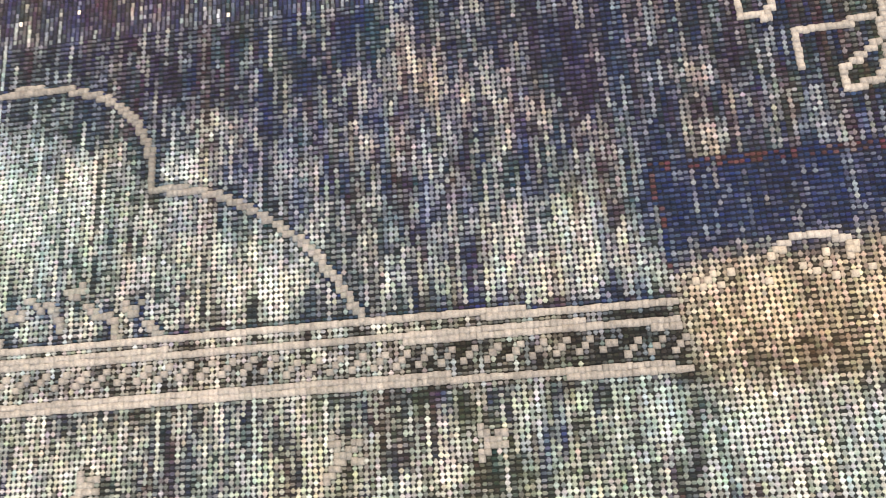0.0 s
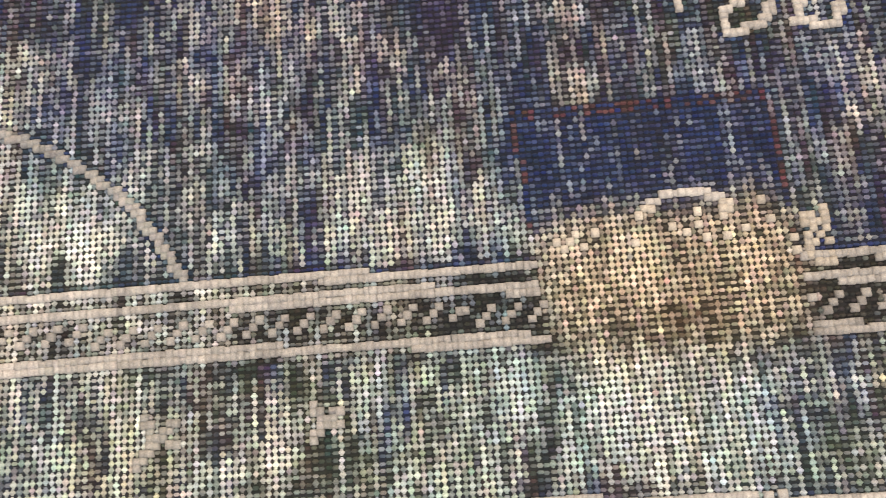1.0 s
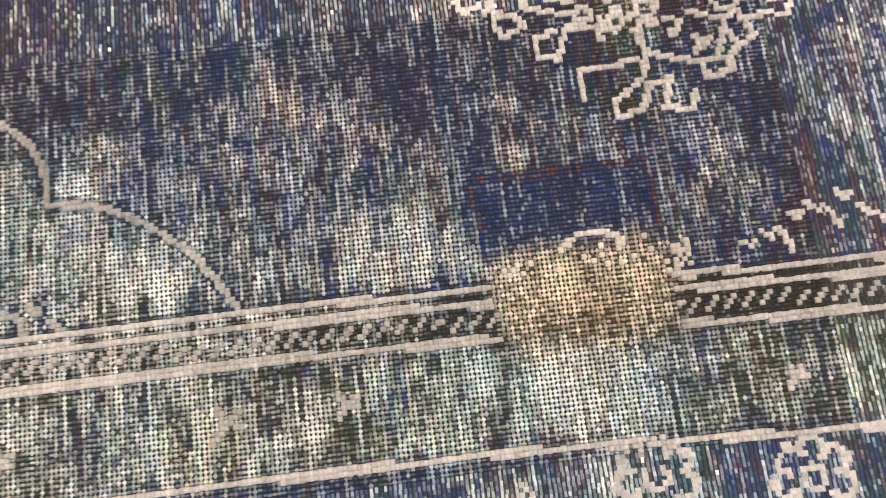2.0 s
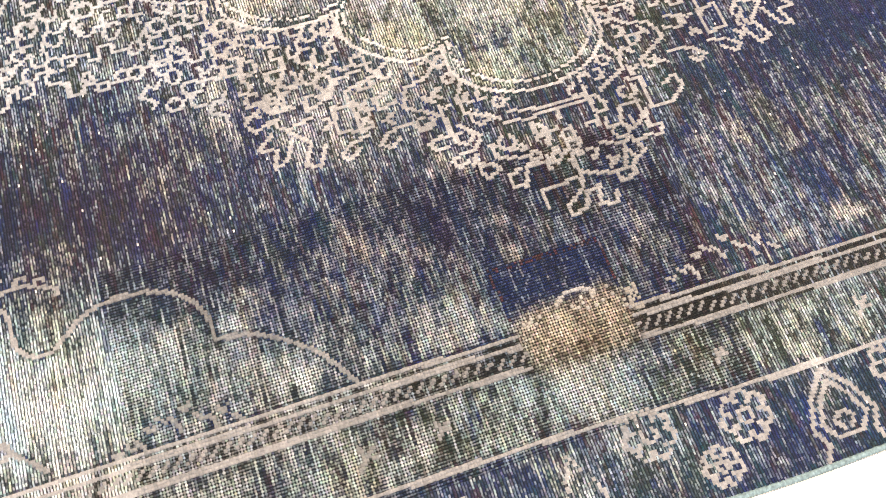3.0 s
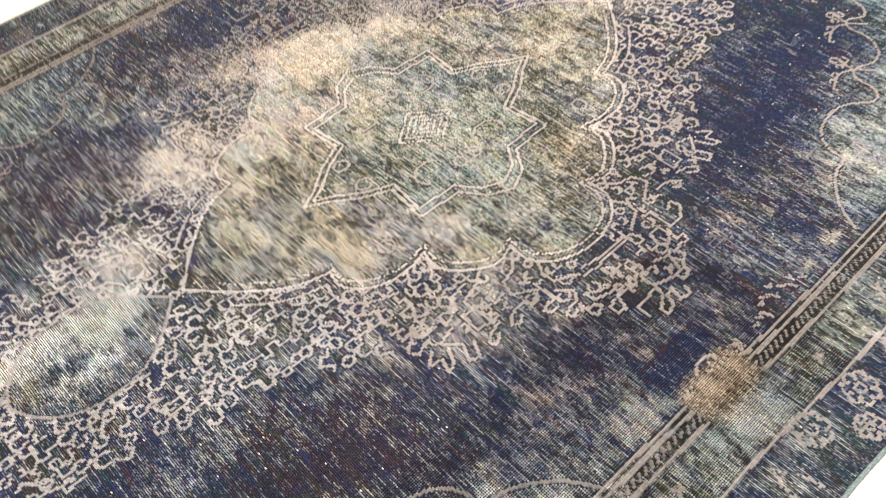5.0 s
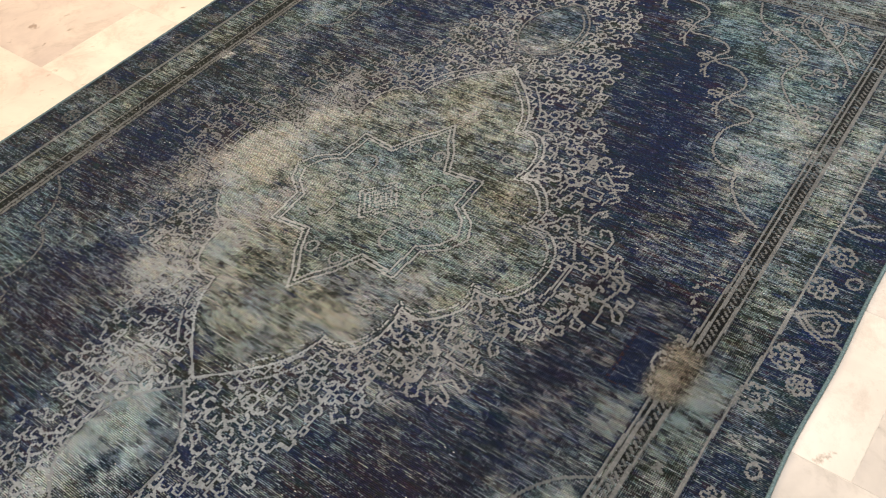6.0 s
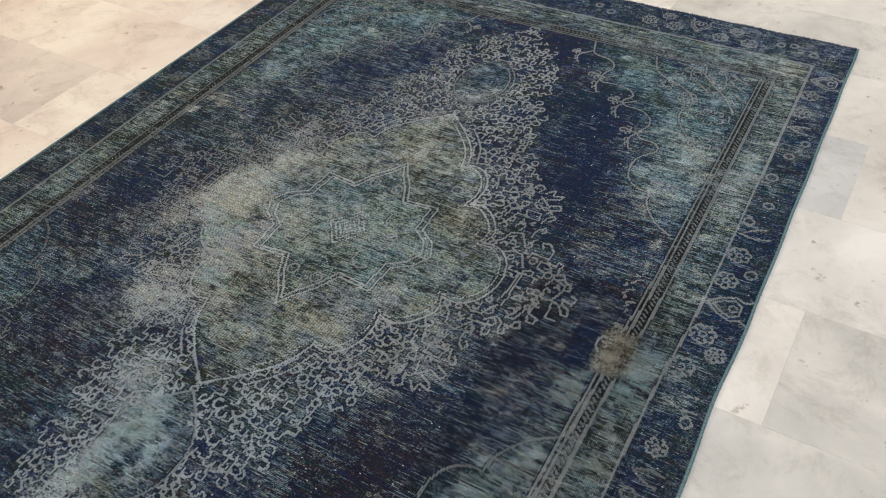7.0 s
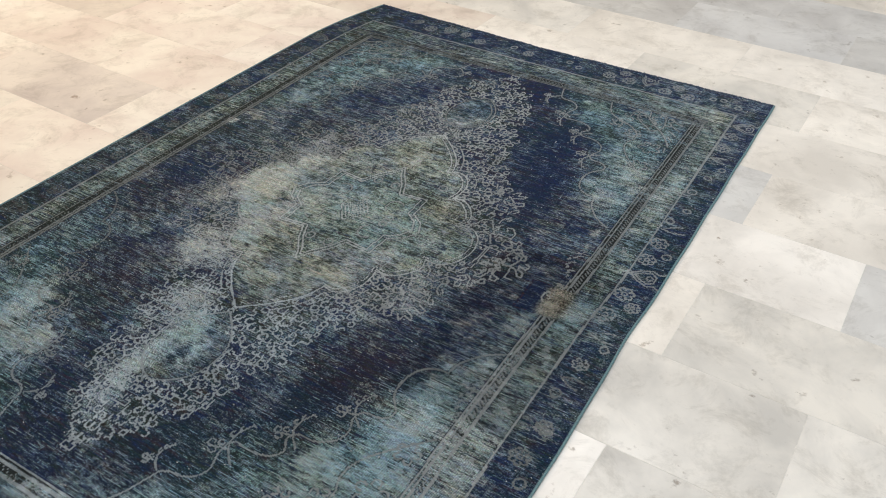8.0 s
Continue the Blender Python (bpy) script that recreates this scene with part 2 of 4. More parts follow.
# the borders: distance outwards from the inner guard stripe, which wavers where the rug was mended
waver = np.where(X > 0, 0.010 * np.tanh((V + 0.06) / 0.22) * smooth(-1.1, -0.55, V), 0.0)
side = AX - 0.757 - waver
end = np.where(V > 0, V - 1.172, -V - 1.257)
end_outer = np.where(V > 0, V - 1.195, -V - 1.28)
G = np.maximum(side, end)
G4 = np.maximum(side, end_outer)
ALONG = np.where(side > end, V, X)
in_guard = (G >= 0) & (G < 0.045)
in_main = (G >= 0.045) & (G4 < 0.124)
in_outer = (G >= 0.045) & (G4 >= 0.124)
in_spandrel &= G < 0

GUARD, LINE, MEDAL, STARL, LACEL, SCROLL, PENDL, DIAMOND, MOTIF = 1, 2, 3, 4, 5, 6, 7, 8, 9
W = 0.0042

# lacework of curls and little looped flowers round the medallion
lace_poly, med_poly = whole(LACE), whole(MEDALLION)
curls = []
row = 0
yy = 0.0
while yy < 1.17:
    xx = 0.012 + (0.023 if row % 2 else 0.0)
    while xx < 0.64:
        px, py = xx + rng.uniform(-0.009, 0.009), yy + rng.uniform(-0.009, 0.009)
        here = (np.array([px]), np.array([py]))
        if inside(lace_poly, *here)[0] and not inside(med_poly, *here)[0]:
            if ((px / 0.098) ** 2 + ((py - 0.765) / 0.128) ** 2) > 1:
                curls.append((px, py))
        xx += 0.047
    yy += 0.041
    row += 1
for k, (px, py) in enumerate(curls):
    out_way = math.degrees(math.atan2(py * 0.55, px)) + rng.uniform(-50, 50)
    kind = rng.random()
    a = radians(out_way)
    r0 = rng.uniform(0.0075, 0.0125)
    c, s = math.cos(a), math.sin(a)
    flip = 1 if rng.random() < 0.5 else -1
    if kind < 0.66:      # floret: a stem with a loop at its tip and a curl on either side
        place = lambda u, w: (px + u * c - w * s, py + u * s + w * c)
        fine = 0.0036
        mirrored([place(-0.026, 0.0), place(0.006, 0.0)], fine, LACEL)
        mirrored([place(0.006 + r0 + q[0], q[1]) for q in ring(0, 0, r0, r0 * rng.uniform(0.75, 1.1), 180, rng.choice((240, 300, 345)), 10)], fine, LACEL)
        for side_of in ((1, -1) if kind < 0.40 else (flip,)):
            mirrored([place(-0.014 + q[0], side_of * (0.001 + r0 + q[1])) for q in ring(0, 0, r0 * rng.uniform(0.8, 1.2), r0, -90, rng.choice((190, 230, 270)), 9)], fine, LACEL)
        continue
    else:                # stepped keys
        steps = (((-0.020, 0.0), (0.010, 0.0), (0.010, 0.013), (-0.004, 0.013), (-0.004, 0.006)) if kind < 0.80 else
                 ((-0.020, 0.004), (-0.006, 0.004), (-0.006, 0.014), (0.010, 0.014), (0.010, -0.006), (0.020, -0.006)))
        shape = [(px + u * c - flip * w * s, py + u * s + flip * w * c) for u, w in steps]
    mirrored([(px + 1.12 * (u - px), py + 1.12 * (w - py)) for u, w in shape], 0.0036, LACEL)
# the stepped vines of the lacework at the medallion's two long-side points
outline[((AX > 0.375) & (AV < 0.385)) | (AX > 0.475)] = 0
POINT_VINES = (
    [(0.467, 0.108), (0.469, 0.128), (0.493, 0.126), (0.517, 0.124), (0.515, 0.156), (0.497, 0.179), (0.479, 0.171), (0.489, 0.154)],
    [(0.512, 0.060), (0.527, 0.057), (0.529, 0.076), (0.502, 0.084), (0.500, 0.110), (0.527, 0.107), (0.538, 0.090), (0.520, 0.092)],
    [(0.517, 0.115), (0.541, 0.109), (0.544, 0.127), (0.557, 0.121), (0.554, 0.105), (0.556, 0.089)],
    [(0.546, 0.041), (0.555, 0.066), (0.549, 0.079), (0.573, 0.090), (0.581, 0.075), (0.562, 0.067), (0.584, 0.057)])
TIP_VINES = (
    [(0.580, 0.074), (0.588, 0.065), (0.601, 0.065), (0.604, 0.045), (0.590, 0.042), (0.588, 0.065)], [(0.557, -0.007), (0.576, 0.0), (0.583, 0.014), (0.590, 0.042)],
    [(0.582, -0.009), (0.586, -0.034), (0.587, -0.058), (0.612, -0.057)], [(0.576, 0.0), (0.599, -0.007), (0.617, -0.034), (0.631, -0.031), (0.623, -0.009), (0.604, -0.003)],
    [(0.604, -0.003), (0.602, 0.014), (0.627, 0.006), (0.629, 0.028), (0.617, 0.032)], [(0.551, -0.041), (0.547, -0.062), (0.574, -0.072), (0.570, -0.088), (0.554, -0.088), (0.549, -0.071)],
    [(0.475, 0.057), (0.491, 0.069), (0.503, 0.065), (0.499, 0.049), (0.483, 0.052)])
ARM_VINES = (
    [(0.536, -0.059), (0.526, -0.093), (0.504, -0.097), (0.517, -0.078), (0.525, -0.053), (0.515, -0.060)], [(0.541, -0.095), (0.551, -0.115), (0.533, -0.120), (0.531, -0.102), (0.541, -0.095)],
    [(0.518, -0.129), (0.524, -0.144), (0.512, -0.149), (0.506, -0.135), (0.507, -0.118), (0.488, -0.103), (0.464, -0.126)],
    [(0.491, -0.147), (0.492, -0.164), (0.480, -0.170), (0.474, -0.153), (0.478, -0.138), (0.445, -0.139)], [(0.479, -0.067), (0.483, -0.037), (0.479, 0.007), (0.481, 0.054)],
    [(0.465, -0.057), (0.471, -0.025), (0.473, 0.016), (0.475, 0.057)], [(0.479, 0.007), (0.494, 0.003)])
for a in (1, -1):
    for vine_part in POINT_VINES + TIP_VINES + ARM_VINES:
        stroke([(a * x, y) for x, y in vine_part], W * 0.92, LACEL)
    for cx, cy in ((0.462, -0.095), (0.484, -0.124), (0.448, -0.165), (0.507, -0.074), (0.484, 0.103), (0.537, 0.072), (0.448, 0.150), (0.462, 0.040)):
        stroke(ring(a * cx, cy, 0.0095, 0.0115, 400 * cx, 300, 9), W * 0.85, LACEL)
FLANK_VINES = (
    [(0.355, 0.108), (0.400, 0.099), (0.427, 0.115), (0.450, 0.111), (0.471, 0.071)], [(0.356, 0.117), (0.382, 0.141), (0.390, 0.174), (0.418, 0.184), (0.443, 0.143), (0.457, 0.173)],
    [(0.358, 0.206), (0.371, 0.251), (0.409, 0.247), (0.432, 0.246), (0.429, 0.274), (0.389, 0.273), (0.395, 0.250)], [(0.443, 0.181), (0.446, 0.212), (0.461, 0.228), (0.470, 0.216), (0.460, 0.203)],
    [(0.444, 0.239), (0.447, 0.263), (0.462, 0.279), (0.470, 0.271), (0.459, 0.255)], [(0.395, 0.302), (0.404, 0.337), (0.432, 0.312), (0.461, 0.326), (0.468, 0.308), (0.439, 0.294)])
FLANK_TIPS = (
    [(0.405, 0.357), (0.423, 0.379), (0.428, 0.355), (0.453, 0.365), (0.448, 0.348), (0.418, 0.334)], [(0.345, 0.225), (0.350, 0.262), (0.372, 0.268), (0.362, 0.300), (0.384, 0.305), (0.378, 0.285)],
    [(0.340, 0.300), (0.352, 0.330), (0.376, 0.332), (0.372, 0.352), (0.350, 0.352), (0.356, 0.378)], [(0.405, 0.190), (0.412, 0.215), (0.394, 0.218), (0.388, 0.200)],
    [(0.384, 0.352), (0.395, 0.374), (0.380, 0.386), (0.366, 0.370)])
for vine_part in FLANK_VINES + FLANK_TIPS:
    mirrored(vine_part, W * 0.92, LACEL)
# lines that tie the lacework together outside the medallion
mirrored([(x * 1.075 + 0.006, y * 1.06) for x, y in MEDALLION[6:30]], W * 0.9, LACEL)
# small loops and hooks that fill the gaps of the lacework
inner_lace = in_lace & ~in_pendant & (G < 0)
for i in range(6, NX // 2, 5):
    for j in range(6, NY - 6, 5):
        if inner_lace[i, j] and inner_lace[i - 3, j] and inner_lace[i, j - 3] and not (outline[i - 2:i + 4, j - 2:j + 4] > 0).any() and rng.random() < 0.8:
            a, r0 = rng.uniform(0, 360), rng.uniform(0.0060, 0.0090)
            loop = ring(gx[i], gv[j], r0, r0, a, rng.choice((150, 200, 290)), 7)
            tail = (loop[-1][0] + 0.016 * math.cos(radians(a + 60)), loop[-1][1] + 0.016 * math.sin(radians(a + 60)))
            for m in (1, -1):
                stroke([(m * x, y) for x, y in loop + [tail]], 0.0036, LACEL)
outline[in_pendant] = 0
for shape in PEND:
    stroke(shape + shape[:1], W * 0.9, PENDL)
stroke([(0.84 * x, 0.775 + 0.87 * (y - 0.775)) for x, y in HALF_FAR[4:]], W * 0.75, PENDL)
stroke([(-0.066, -0.871), (-0.040, -0.885), (-0.009, -0.918)], W * 0.7, PENDL)
outline[in_medallion] = 0
mirrored(MEDALLION, W * 0.92, MEDAL)
mirrored([(max(x - 0.013, 0), max(y - 0.011, 0)) for x, y in MEDALLION[2:]], W * 0.75, 11)
outline[(outline == 11) & (rng.random((NX, NY)) < 0.12 + 0.8 * smooth(0.15, -0.15, X) + 0.35 * smooth(0.1, -0.2, V))] = 0
outline[outline == 11] = MEDAL
mirrored(STAR, W * 0.86, STARL)
mirrored([(x * 0.90, y * 0.93) for x, y in STAR], W * 0.74, STARL)
# figures within the star and the medallion
for r in (0.060, 0.043, 0.026, 0.010):
    mirrored([(0, r * 1.15), (r * 0.9, 0)], W * 0.8, DIAMOND)
mirrored(ring(0.184, 0.262, 0.015, 0.015, 0, 360, 10), W * 0.8, MOTIF)
mirrored(ring(0.105, 0.080, 0.028, 0.034, 40, 200, 12), W * 0.7, MOTIF)
mirrored(ring(0.035, 0.190, 0.014, 0.018, 0, 360, 8), W * 0.7, MOTIF)
mirrored(ring(0.125, -0.020, 0.014, 0.012, 0, 360, 8), W * 0.8, MOTIF)
# scrolls of the corner pieces, with a curl at each bend
mirrored(SPANDREL, W * 1.05, SCROLL)
for cx, cy, size in ((0.525, 0.727, 0.9), (0.436, 0.860, 0.9), (0.332, 0.972, 1.0), (0.211, 1.084, 0.65)):
    for shape in ([(0.034, 0.030), (0.012, 0.012), (0.0, 0.0), (-0.022, 0.004), (-0.040, 0.010)], ring(-0.034, 0.018, 0.010, 0.009, 200, 290, 8), ring(-0.049, 0.002, 0.009, 0.010, 60, 280, 8),
                  ring(-0.028, -0.010, 0.008, 0.008, 0, 270, 8), [(0.0, 0.0), (-0.014, -0.024), (-0.013, -0.050), (-0.004, -0.072), (0.004, -0.090), (0.012, -0.086)],
                  ring(-0.020, -0.044, 0.007, 0.008, 0, 240, 7), ring(-0.012, -0.068, 0.006, 0.007, 0, 240, 7)):
        mirrored([(cx + size * u, cy + size * w) for u, w in shape], W * 0.85, SCROLL)
# leaves and vines inside the far corner pieces
vine = rounded([(0.436, 1.165), (0.466, 1.066), (0.579, 1.022), (0.630, 0.952), (0.597, 0.891), (0.622, 0.814), (0.735, 0.690)], 2)
mirrored(vine, W * 0.9, SCROLL)
mirrored(rounded([(0.570, 1.169), (0.560, 1.110), (0.595, 1.067), (0.622, 1.050), (0.651, 1.021), (0.684, 1.060), (0.679, 1.107), (0.668, 1.150), (0.644, 1.169)], 1), W * 0.85, SCROLL)
mirrored([(0.600, 1.169), (0.612, 1.110), (0.648, 1.095), (0.640, 1.060)], W * 0.8, SCROLL)
for k in range(6):
    mirrored([(0.690 + 0.010 * k, 1.150 - 0.045 * k), (0.745, 1.120 - 0.045 * k)], W * 0.7, SCROLL)
mirrored(rounded([(0.51, 1.16), (0.592, 1.145), (0.640, 1.080), (0.694, 1.030), (0.742, 0.954)], 2), W * 0.9, SCROLL)
for cx, cy, r in ((0.56, 1.10, 0.030), (0.665, 1.125, 0.032), (0.69, 0.90, 0.030), (0.60, 0.97, 0.022), (0.70, 0.76, 0.024), (0.52, 1.02, 0.022)):
    for k in range(5):
        a = radians(72 * k + 700 * cx)
        mirrored(ring(cx + r * math.cos(a), cy + r * math.sin(a), r * 0.42, r * 0.42, 72 * k, 250, 7), W * 0.8, SCROLL)
# guard stripes
outline[G >= -0.001] = 0
outline[(G >= 0.0) & (G < 0.0042)] = GUARD
outline[(G >= 0.0100) & (G < 0.0160)] = GUARD
outline[(G >= 0.0375) & (G < 0.0432)] = GUARD
tooth = np.floor((G - 0.0205) / PX).astype(int)
pace = np.round(ALONG / np.where(side > end, PY, PX)).astype(int) * np.where(X > 0, 1, -1)
teeth = (tooth >= 0) & (tooth < 3) & (np.mod(pace + tooth, 4) == 0)
outline[teeth & ((X > 0) | (rng.random((NX, NY)) < 0.4))] = GUARD
outline[(G4 >= 0.124) & (G4 < 0.1292)] = LINE
# the stepped palmette that grows out of the guard stripe
for v0 in (0.045, -0.62):
    for step, height in enumerate((0.006, 0.014, 0.012, 0.024, 0.032, 0.026, 0.036, 0.024, 0.016, 0.022, 0.010)):
        foot = 0.748 - height
        stroke([(foot, v0 + 0.0135 * step), (foot + 0.005, v0 + 0.0135 * step + 0.005), (foot + 0.008 * (step % 3), v0 + 0.0135 * step + 0.009)], W * 0.8, SCROLL)

# rosettes, palmettes and sprigs of the outer border; each is listed to become a part of its own
figures = []


def rosette(cx, cy, r):
    figures.append(("rosette", cx, cy, r))
    ident = 100 + len(figures)
    n = 7 if r > 0.021 else 0
    if not n:
        stroke(ring(cx, cy, 0.72 * r, 0.78 * r, 0, 360, 10), W * 1.05, ident)
    for k in range(n):
        a = radians(360 * k / n + 20)
        stroke(ring(cx + 0.70 * r * math.cos(a), cy + 0.70 * r * math.sin(a), 0.33 * r, 0.33 * r, math.degrees(a) - 120, 240, 6), W * 0.85, ident)
    if r > 0.021:
        stroke(ring(cx, cy, 0.30 * r, 0.30 * r, 0, 360, 6), W * 0.7, ident)


def palmette(cx, cy, r, turn):
    figures.append(("palmette", cx, cy, r))
    ident = 100 + len(figures)
    c, s = math.cos(radians(turn)), math.sin(radians(turn))
    for q in (1, -1):
        for shape in ([(-1.0, 0.0), (-0.45, 0.52), (0.20, 0.80), (0.62, 0.60), (0.95, 0.78)], [(-0.72, 0.0), (-0.30, 0.36), (0.18, 0.55), (0.55, 0.30), (0.5, 0.0)],
                      [(0.0, 0.0), (0.15, 0.25), (0.35, 0.12)]):
            stroke([(cx + r * (u * c - q * w * s), cy + r * (u * s + q * w * c)) for u, w in shape], W * 0.9, ident)


def sprig(cx, cy, length, turn):
    figures.append(("sprig", cx, cy, length))
    ident = 100 + len(figures)
    for q in (1, -1):
        a = radians(turn + 16 * q)
        stem = [(cx, cy), (cx + 0.5 * length * math.cos(a), cy + 0.008 * q + 0.5 * length * math.sin(a)), (cx + length * math.cos(a), cy + length * math.sin(a))]
        stroke(rounded(stem, 1), W * 0.75, ident)


for cx, cy, r in ((0.910, -0.053, 0.029), (0.921, 0.060, 0.029), (0.966, 0.011, 0.022), (0.920, 0.251, 0.027), (0.924, 0.350, 0.027), (0.968, 0.292, 0.019),
                  (0.912, 0.486, 0.018), (0.942, 0.569, 0.017), (0.919, 0.692, 0.020), (0.938, 0.807, 0.017), (0.967, 0.885, 0.016), (0.923, 1.039, 0.026),
                  (0.923, 1.142, 0.026), (0.966, -0.190, 0.018), (0.930, -0.274, 0.022), (0.915, -0.400, 0.020), (0.94, -0.52, 0.022), (0.93, -0.63, 0.026), (0.965, -0.70, 0.02)):
    rosette(cx, cy, r)
for cx, cy in ((0.95, 0.165), (0.957, 1.235)):
    palmette(cx, cy, 0.050, 0)
palmette(0.95, -0.80, 0.050, 0)
for cx, cy, length, turn in ((0.905, -0.150, 0.075, 8), (0.905, 0.43, 0.07, 20), (0.905, 0.95, 0.06, 0), (0.905, -0.34, 0.06, -10)):
    sprig(cx, cy, length, turn)
for cx, cy, r in ((0.681, 1.372, 0.026), (0.584, 1.375, 0.026), (0.624, 1.432, 0.022), (0.423, 1.385, 0.026), (0.332, 1.392, 0.026), (0.385, 1.445, 0.022),
                  (0.775, 1.410, 0.017), (0.816, 1.419, 0.017), (0.136, 1.420, 0.018), (0.19, 1.39, 0.018), (-0.06, 1.40, 0.024), (-0.15, 1.42, 0.02),
                  (-0.32, 1.39, 0.026), (-0.42, 1.42, 0.022), (-0.60, 1.39, 0.026), (-0.70, 1.42, 0.022), (0.885, 1.384, 0.018)):
    rosette(cx, cy, r)
palmette(0.500, 1.425, 0.044, 90)
palmette(-0.51, 1.425, 0.044, 90)
for k in range(17):          # the far long side
    if k % 4 == 3:
        palmette(-0.95, -0.98 + 0.135 * k, 0.046, 180)
    else:
        rosette(-0.925 - 0.03 * (k % 2), -0.98 + 0.135 * k, 0.024 - 0.004 * (k % 2))
# small flowers of the main border
flowers = [(0.847, 0.062, 0.010), (0.846, 0.250, 0.015), (0.853, 0.834, 0.010), (0.829, -0.270, 0.012), (0.832, -0.358, 0.017), (0.850, 0.46, 0.012), (0.848, 0.66, 0.010),
           (0.84, -0.52, 0.012), (0.84, -0.70, 0.011), (0.852, 1.05, 0.012)]
flowers += [(-0.84, -0.9 + 0.19 * k, 0.012) for k in range(12)]
for cx, cy, r in flowers:
    stroke([(cx - r * 0.7, cy - r * 0.3), (cx, cy), (cx + r * 0.2, cy + r * 0.7)], W * 0.85, MOTIF)
    stroke([(cx + r * 0.8, cy - r * 0.6), (cx, cy), (cx - r * 0.5, cy + r * 0.6)], W * 0.8, MOTIF)

# the mended square: a dark blue half and a tan half
in_patch = (X > 0.664) & (X < 0.805) & (V > -0.160 + 0.012 * (X - 0.66) / 0.14) & (V < -0.014)
patch_tan = in_patch & (X > 0.729 + 0.020 * np.abs((V + 0.075) / 0.085) ** 5 + 0.008 * (cloud(0.02, 43) - 0.5))
patch_blue = in_patch & ~patch_tan
outline[in_patch] = 0
PATCHL = 10
stroke(rounded([(0.731, -0.094), (0.722, -0.084), (0.719, -0.070), (0.722, -0.056), (0.731, -0.046)], 1), W * 0.9, PATCHL)
fray = rng.random((NX, NY))
edge = patch_tan & ~(np.roll(patch_tan, 2, 0) & np.roll(patch_tan, 2, 1) & np.roll(patch_tan, -2, 1))
outline[edge & (fray < 0.16) & (X < 0.76)] = PATCHL
outline[patch_tan & (X < 0.748) & (fray < 0.10)] = PATCHL
outline[~in_patch & (X > 0.735) & (X < 0.765) & (V > -0.012) & (V < 0.004) & (fray < 0.5)] = PATCHL

# worn away here and there: lines break up
wear_of_line = cloud(0.11, 50)
lost = (rng.random((NX, NY)) < np.clip((wear_of_line - 0.54) * 0.8, 0, 0.12)) & (((outline == LACEL) & (X < 0.33)) | (outline == SCROLL) | (outline == MOTIF))
faint = np.exp(-(((X - 0.905) / 0.05) ** 2 + ((V + 0.15) / 0.14) ** 2))
faint = faint + smooth(0.0, -0.5, X) * 0.35 * (V < 0.9)
lost |= (outline > 0) & (outline != LINE) & (rng.random((NX, NY)) < faint * 0.45)
lost |= (outline == DIAMOND) & (rng.random((NX, NY)) < 0.28)
outline[lost] = 0

def soft(mask, reach):
    """A mask with frayed, blurred edges, reaching some knots far."""
    m = mask.astype(float)
    for _ in range(2):
        for axis in (0, 1):
            total = m.copy()
            for d in range(1, reach + 1):
                total += np.roll(m, d, axis) + np.roll(m, -d, axis)
            m = total / (2 * reach + 1)
    return np.clip(m + 0.5 * (cloud(0.05, 90) - 0.5) * (m * (1 - m) * 4), 0, 1)


spandrel_soft, medallion_soft, star_soft, pendant_soft = soft(in_spandrel, 12), soft(in_medallion, 3), soft(in_star, 2), soft(in_pendant, 4)
main_soft, outer_soft = soft(in_main, 2), soft(in_outer, 2)

# ------------------------------------------------------------------ rug: dye and wear of each knot
def tint(mask, colour, strength=1.0):
    k = (mask * strength)[..., None]
    dye[:] = dye * (1 - k) + np.array(colour) * k


NAVY, INK, WINE, TEAL, MOSS, SLATE, BROWN, TAN = ((0.0056, 0.0140, 0.0600), (0.0045, 0.0078, 0.0250), (0.0200, 0.0085, 0.0240), (0.0070, 0.0280, 0.0370),
                                                 (0.0210, 0.0270, 0.0150), (0.0170, 0.0240, 0.0340), (0.0260, 0.0180, 0.0090), (0.22, 0.155, 0.088))
dye = np.zeros((NX, NY, 3)) + np.array(NAVY)
weft = streaks(0.026, 5)
weft2 = streaks(0.011, 6)
weft3 = streaks(0.070, 8, 2)
tint(smooth(0.45, 0.75, cloud(0.30, 10)), INK, 0.8)
tint(smooth(0.46, 0.74, weft3) * smooth(0.36, 0.55, cloud(0.25, 11)), WINE, 0.75)
tint(smooth(0.62, 0.85, weft) * smooth(0.4, 0.6, cloud(0.2, 12)), SLATE, 0.6)
tint(smooth(0.52, 0.72, cloud(0.16, 14)), TEAL, 0.5)
tint(medallion_soft, MOSS, 0.9)
tint(medallion_soft * smooth(0.42, 0.62, cloud(0.12, 16)), TEAL, 0.55)
tint(medallion_soft * smooth(0.57, 0.70, cloud(0.07, 18)), NAVY, 0.7)
tint(star_soft, TEAL, 0.55)
tint(star_soft * smooth(0.52, 0.68, cloud(0.08, 20)), MOSS, 0.8)
tint(pendant_soft, TEAL, 0.6)
tint(in_lace * smooth(0.55, 0.7, cloud(0.05, 22)), MOSS, 0.8)
tint(spandrel_soft, (0.013, 0.032, 0.036), 0.85)
tint(spandrel_soft * smooth(0.5, 0.68, cloud(0.10, 24)), MOSS, 0.6)
tint(spandrel_soft * smooth(0.55, 0.68, cloud(0.08, 26)), NAVY, 0.75)
tint(main_soft, (0.014, 0.022, 0.025), 0.95)
tint(main_soft * smooth(0.5, 0.66, cloud(0.10, 28)), MOSS, 0.7)
tint(main_soft * smooth(0.52, 0.68, cloud(0.07, 30)), NAVY, 0.6)
tint(in_guard.astype(float), (0.012, 0.011, 0.007), 0.95)
tint(outer_soft, NAVY, 0.85)
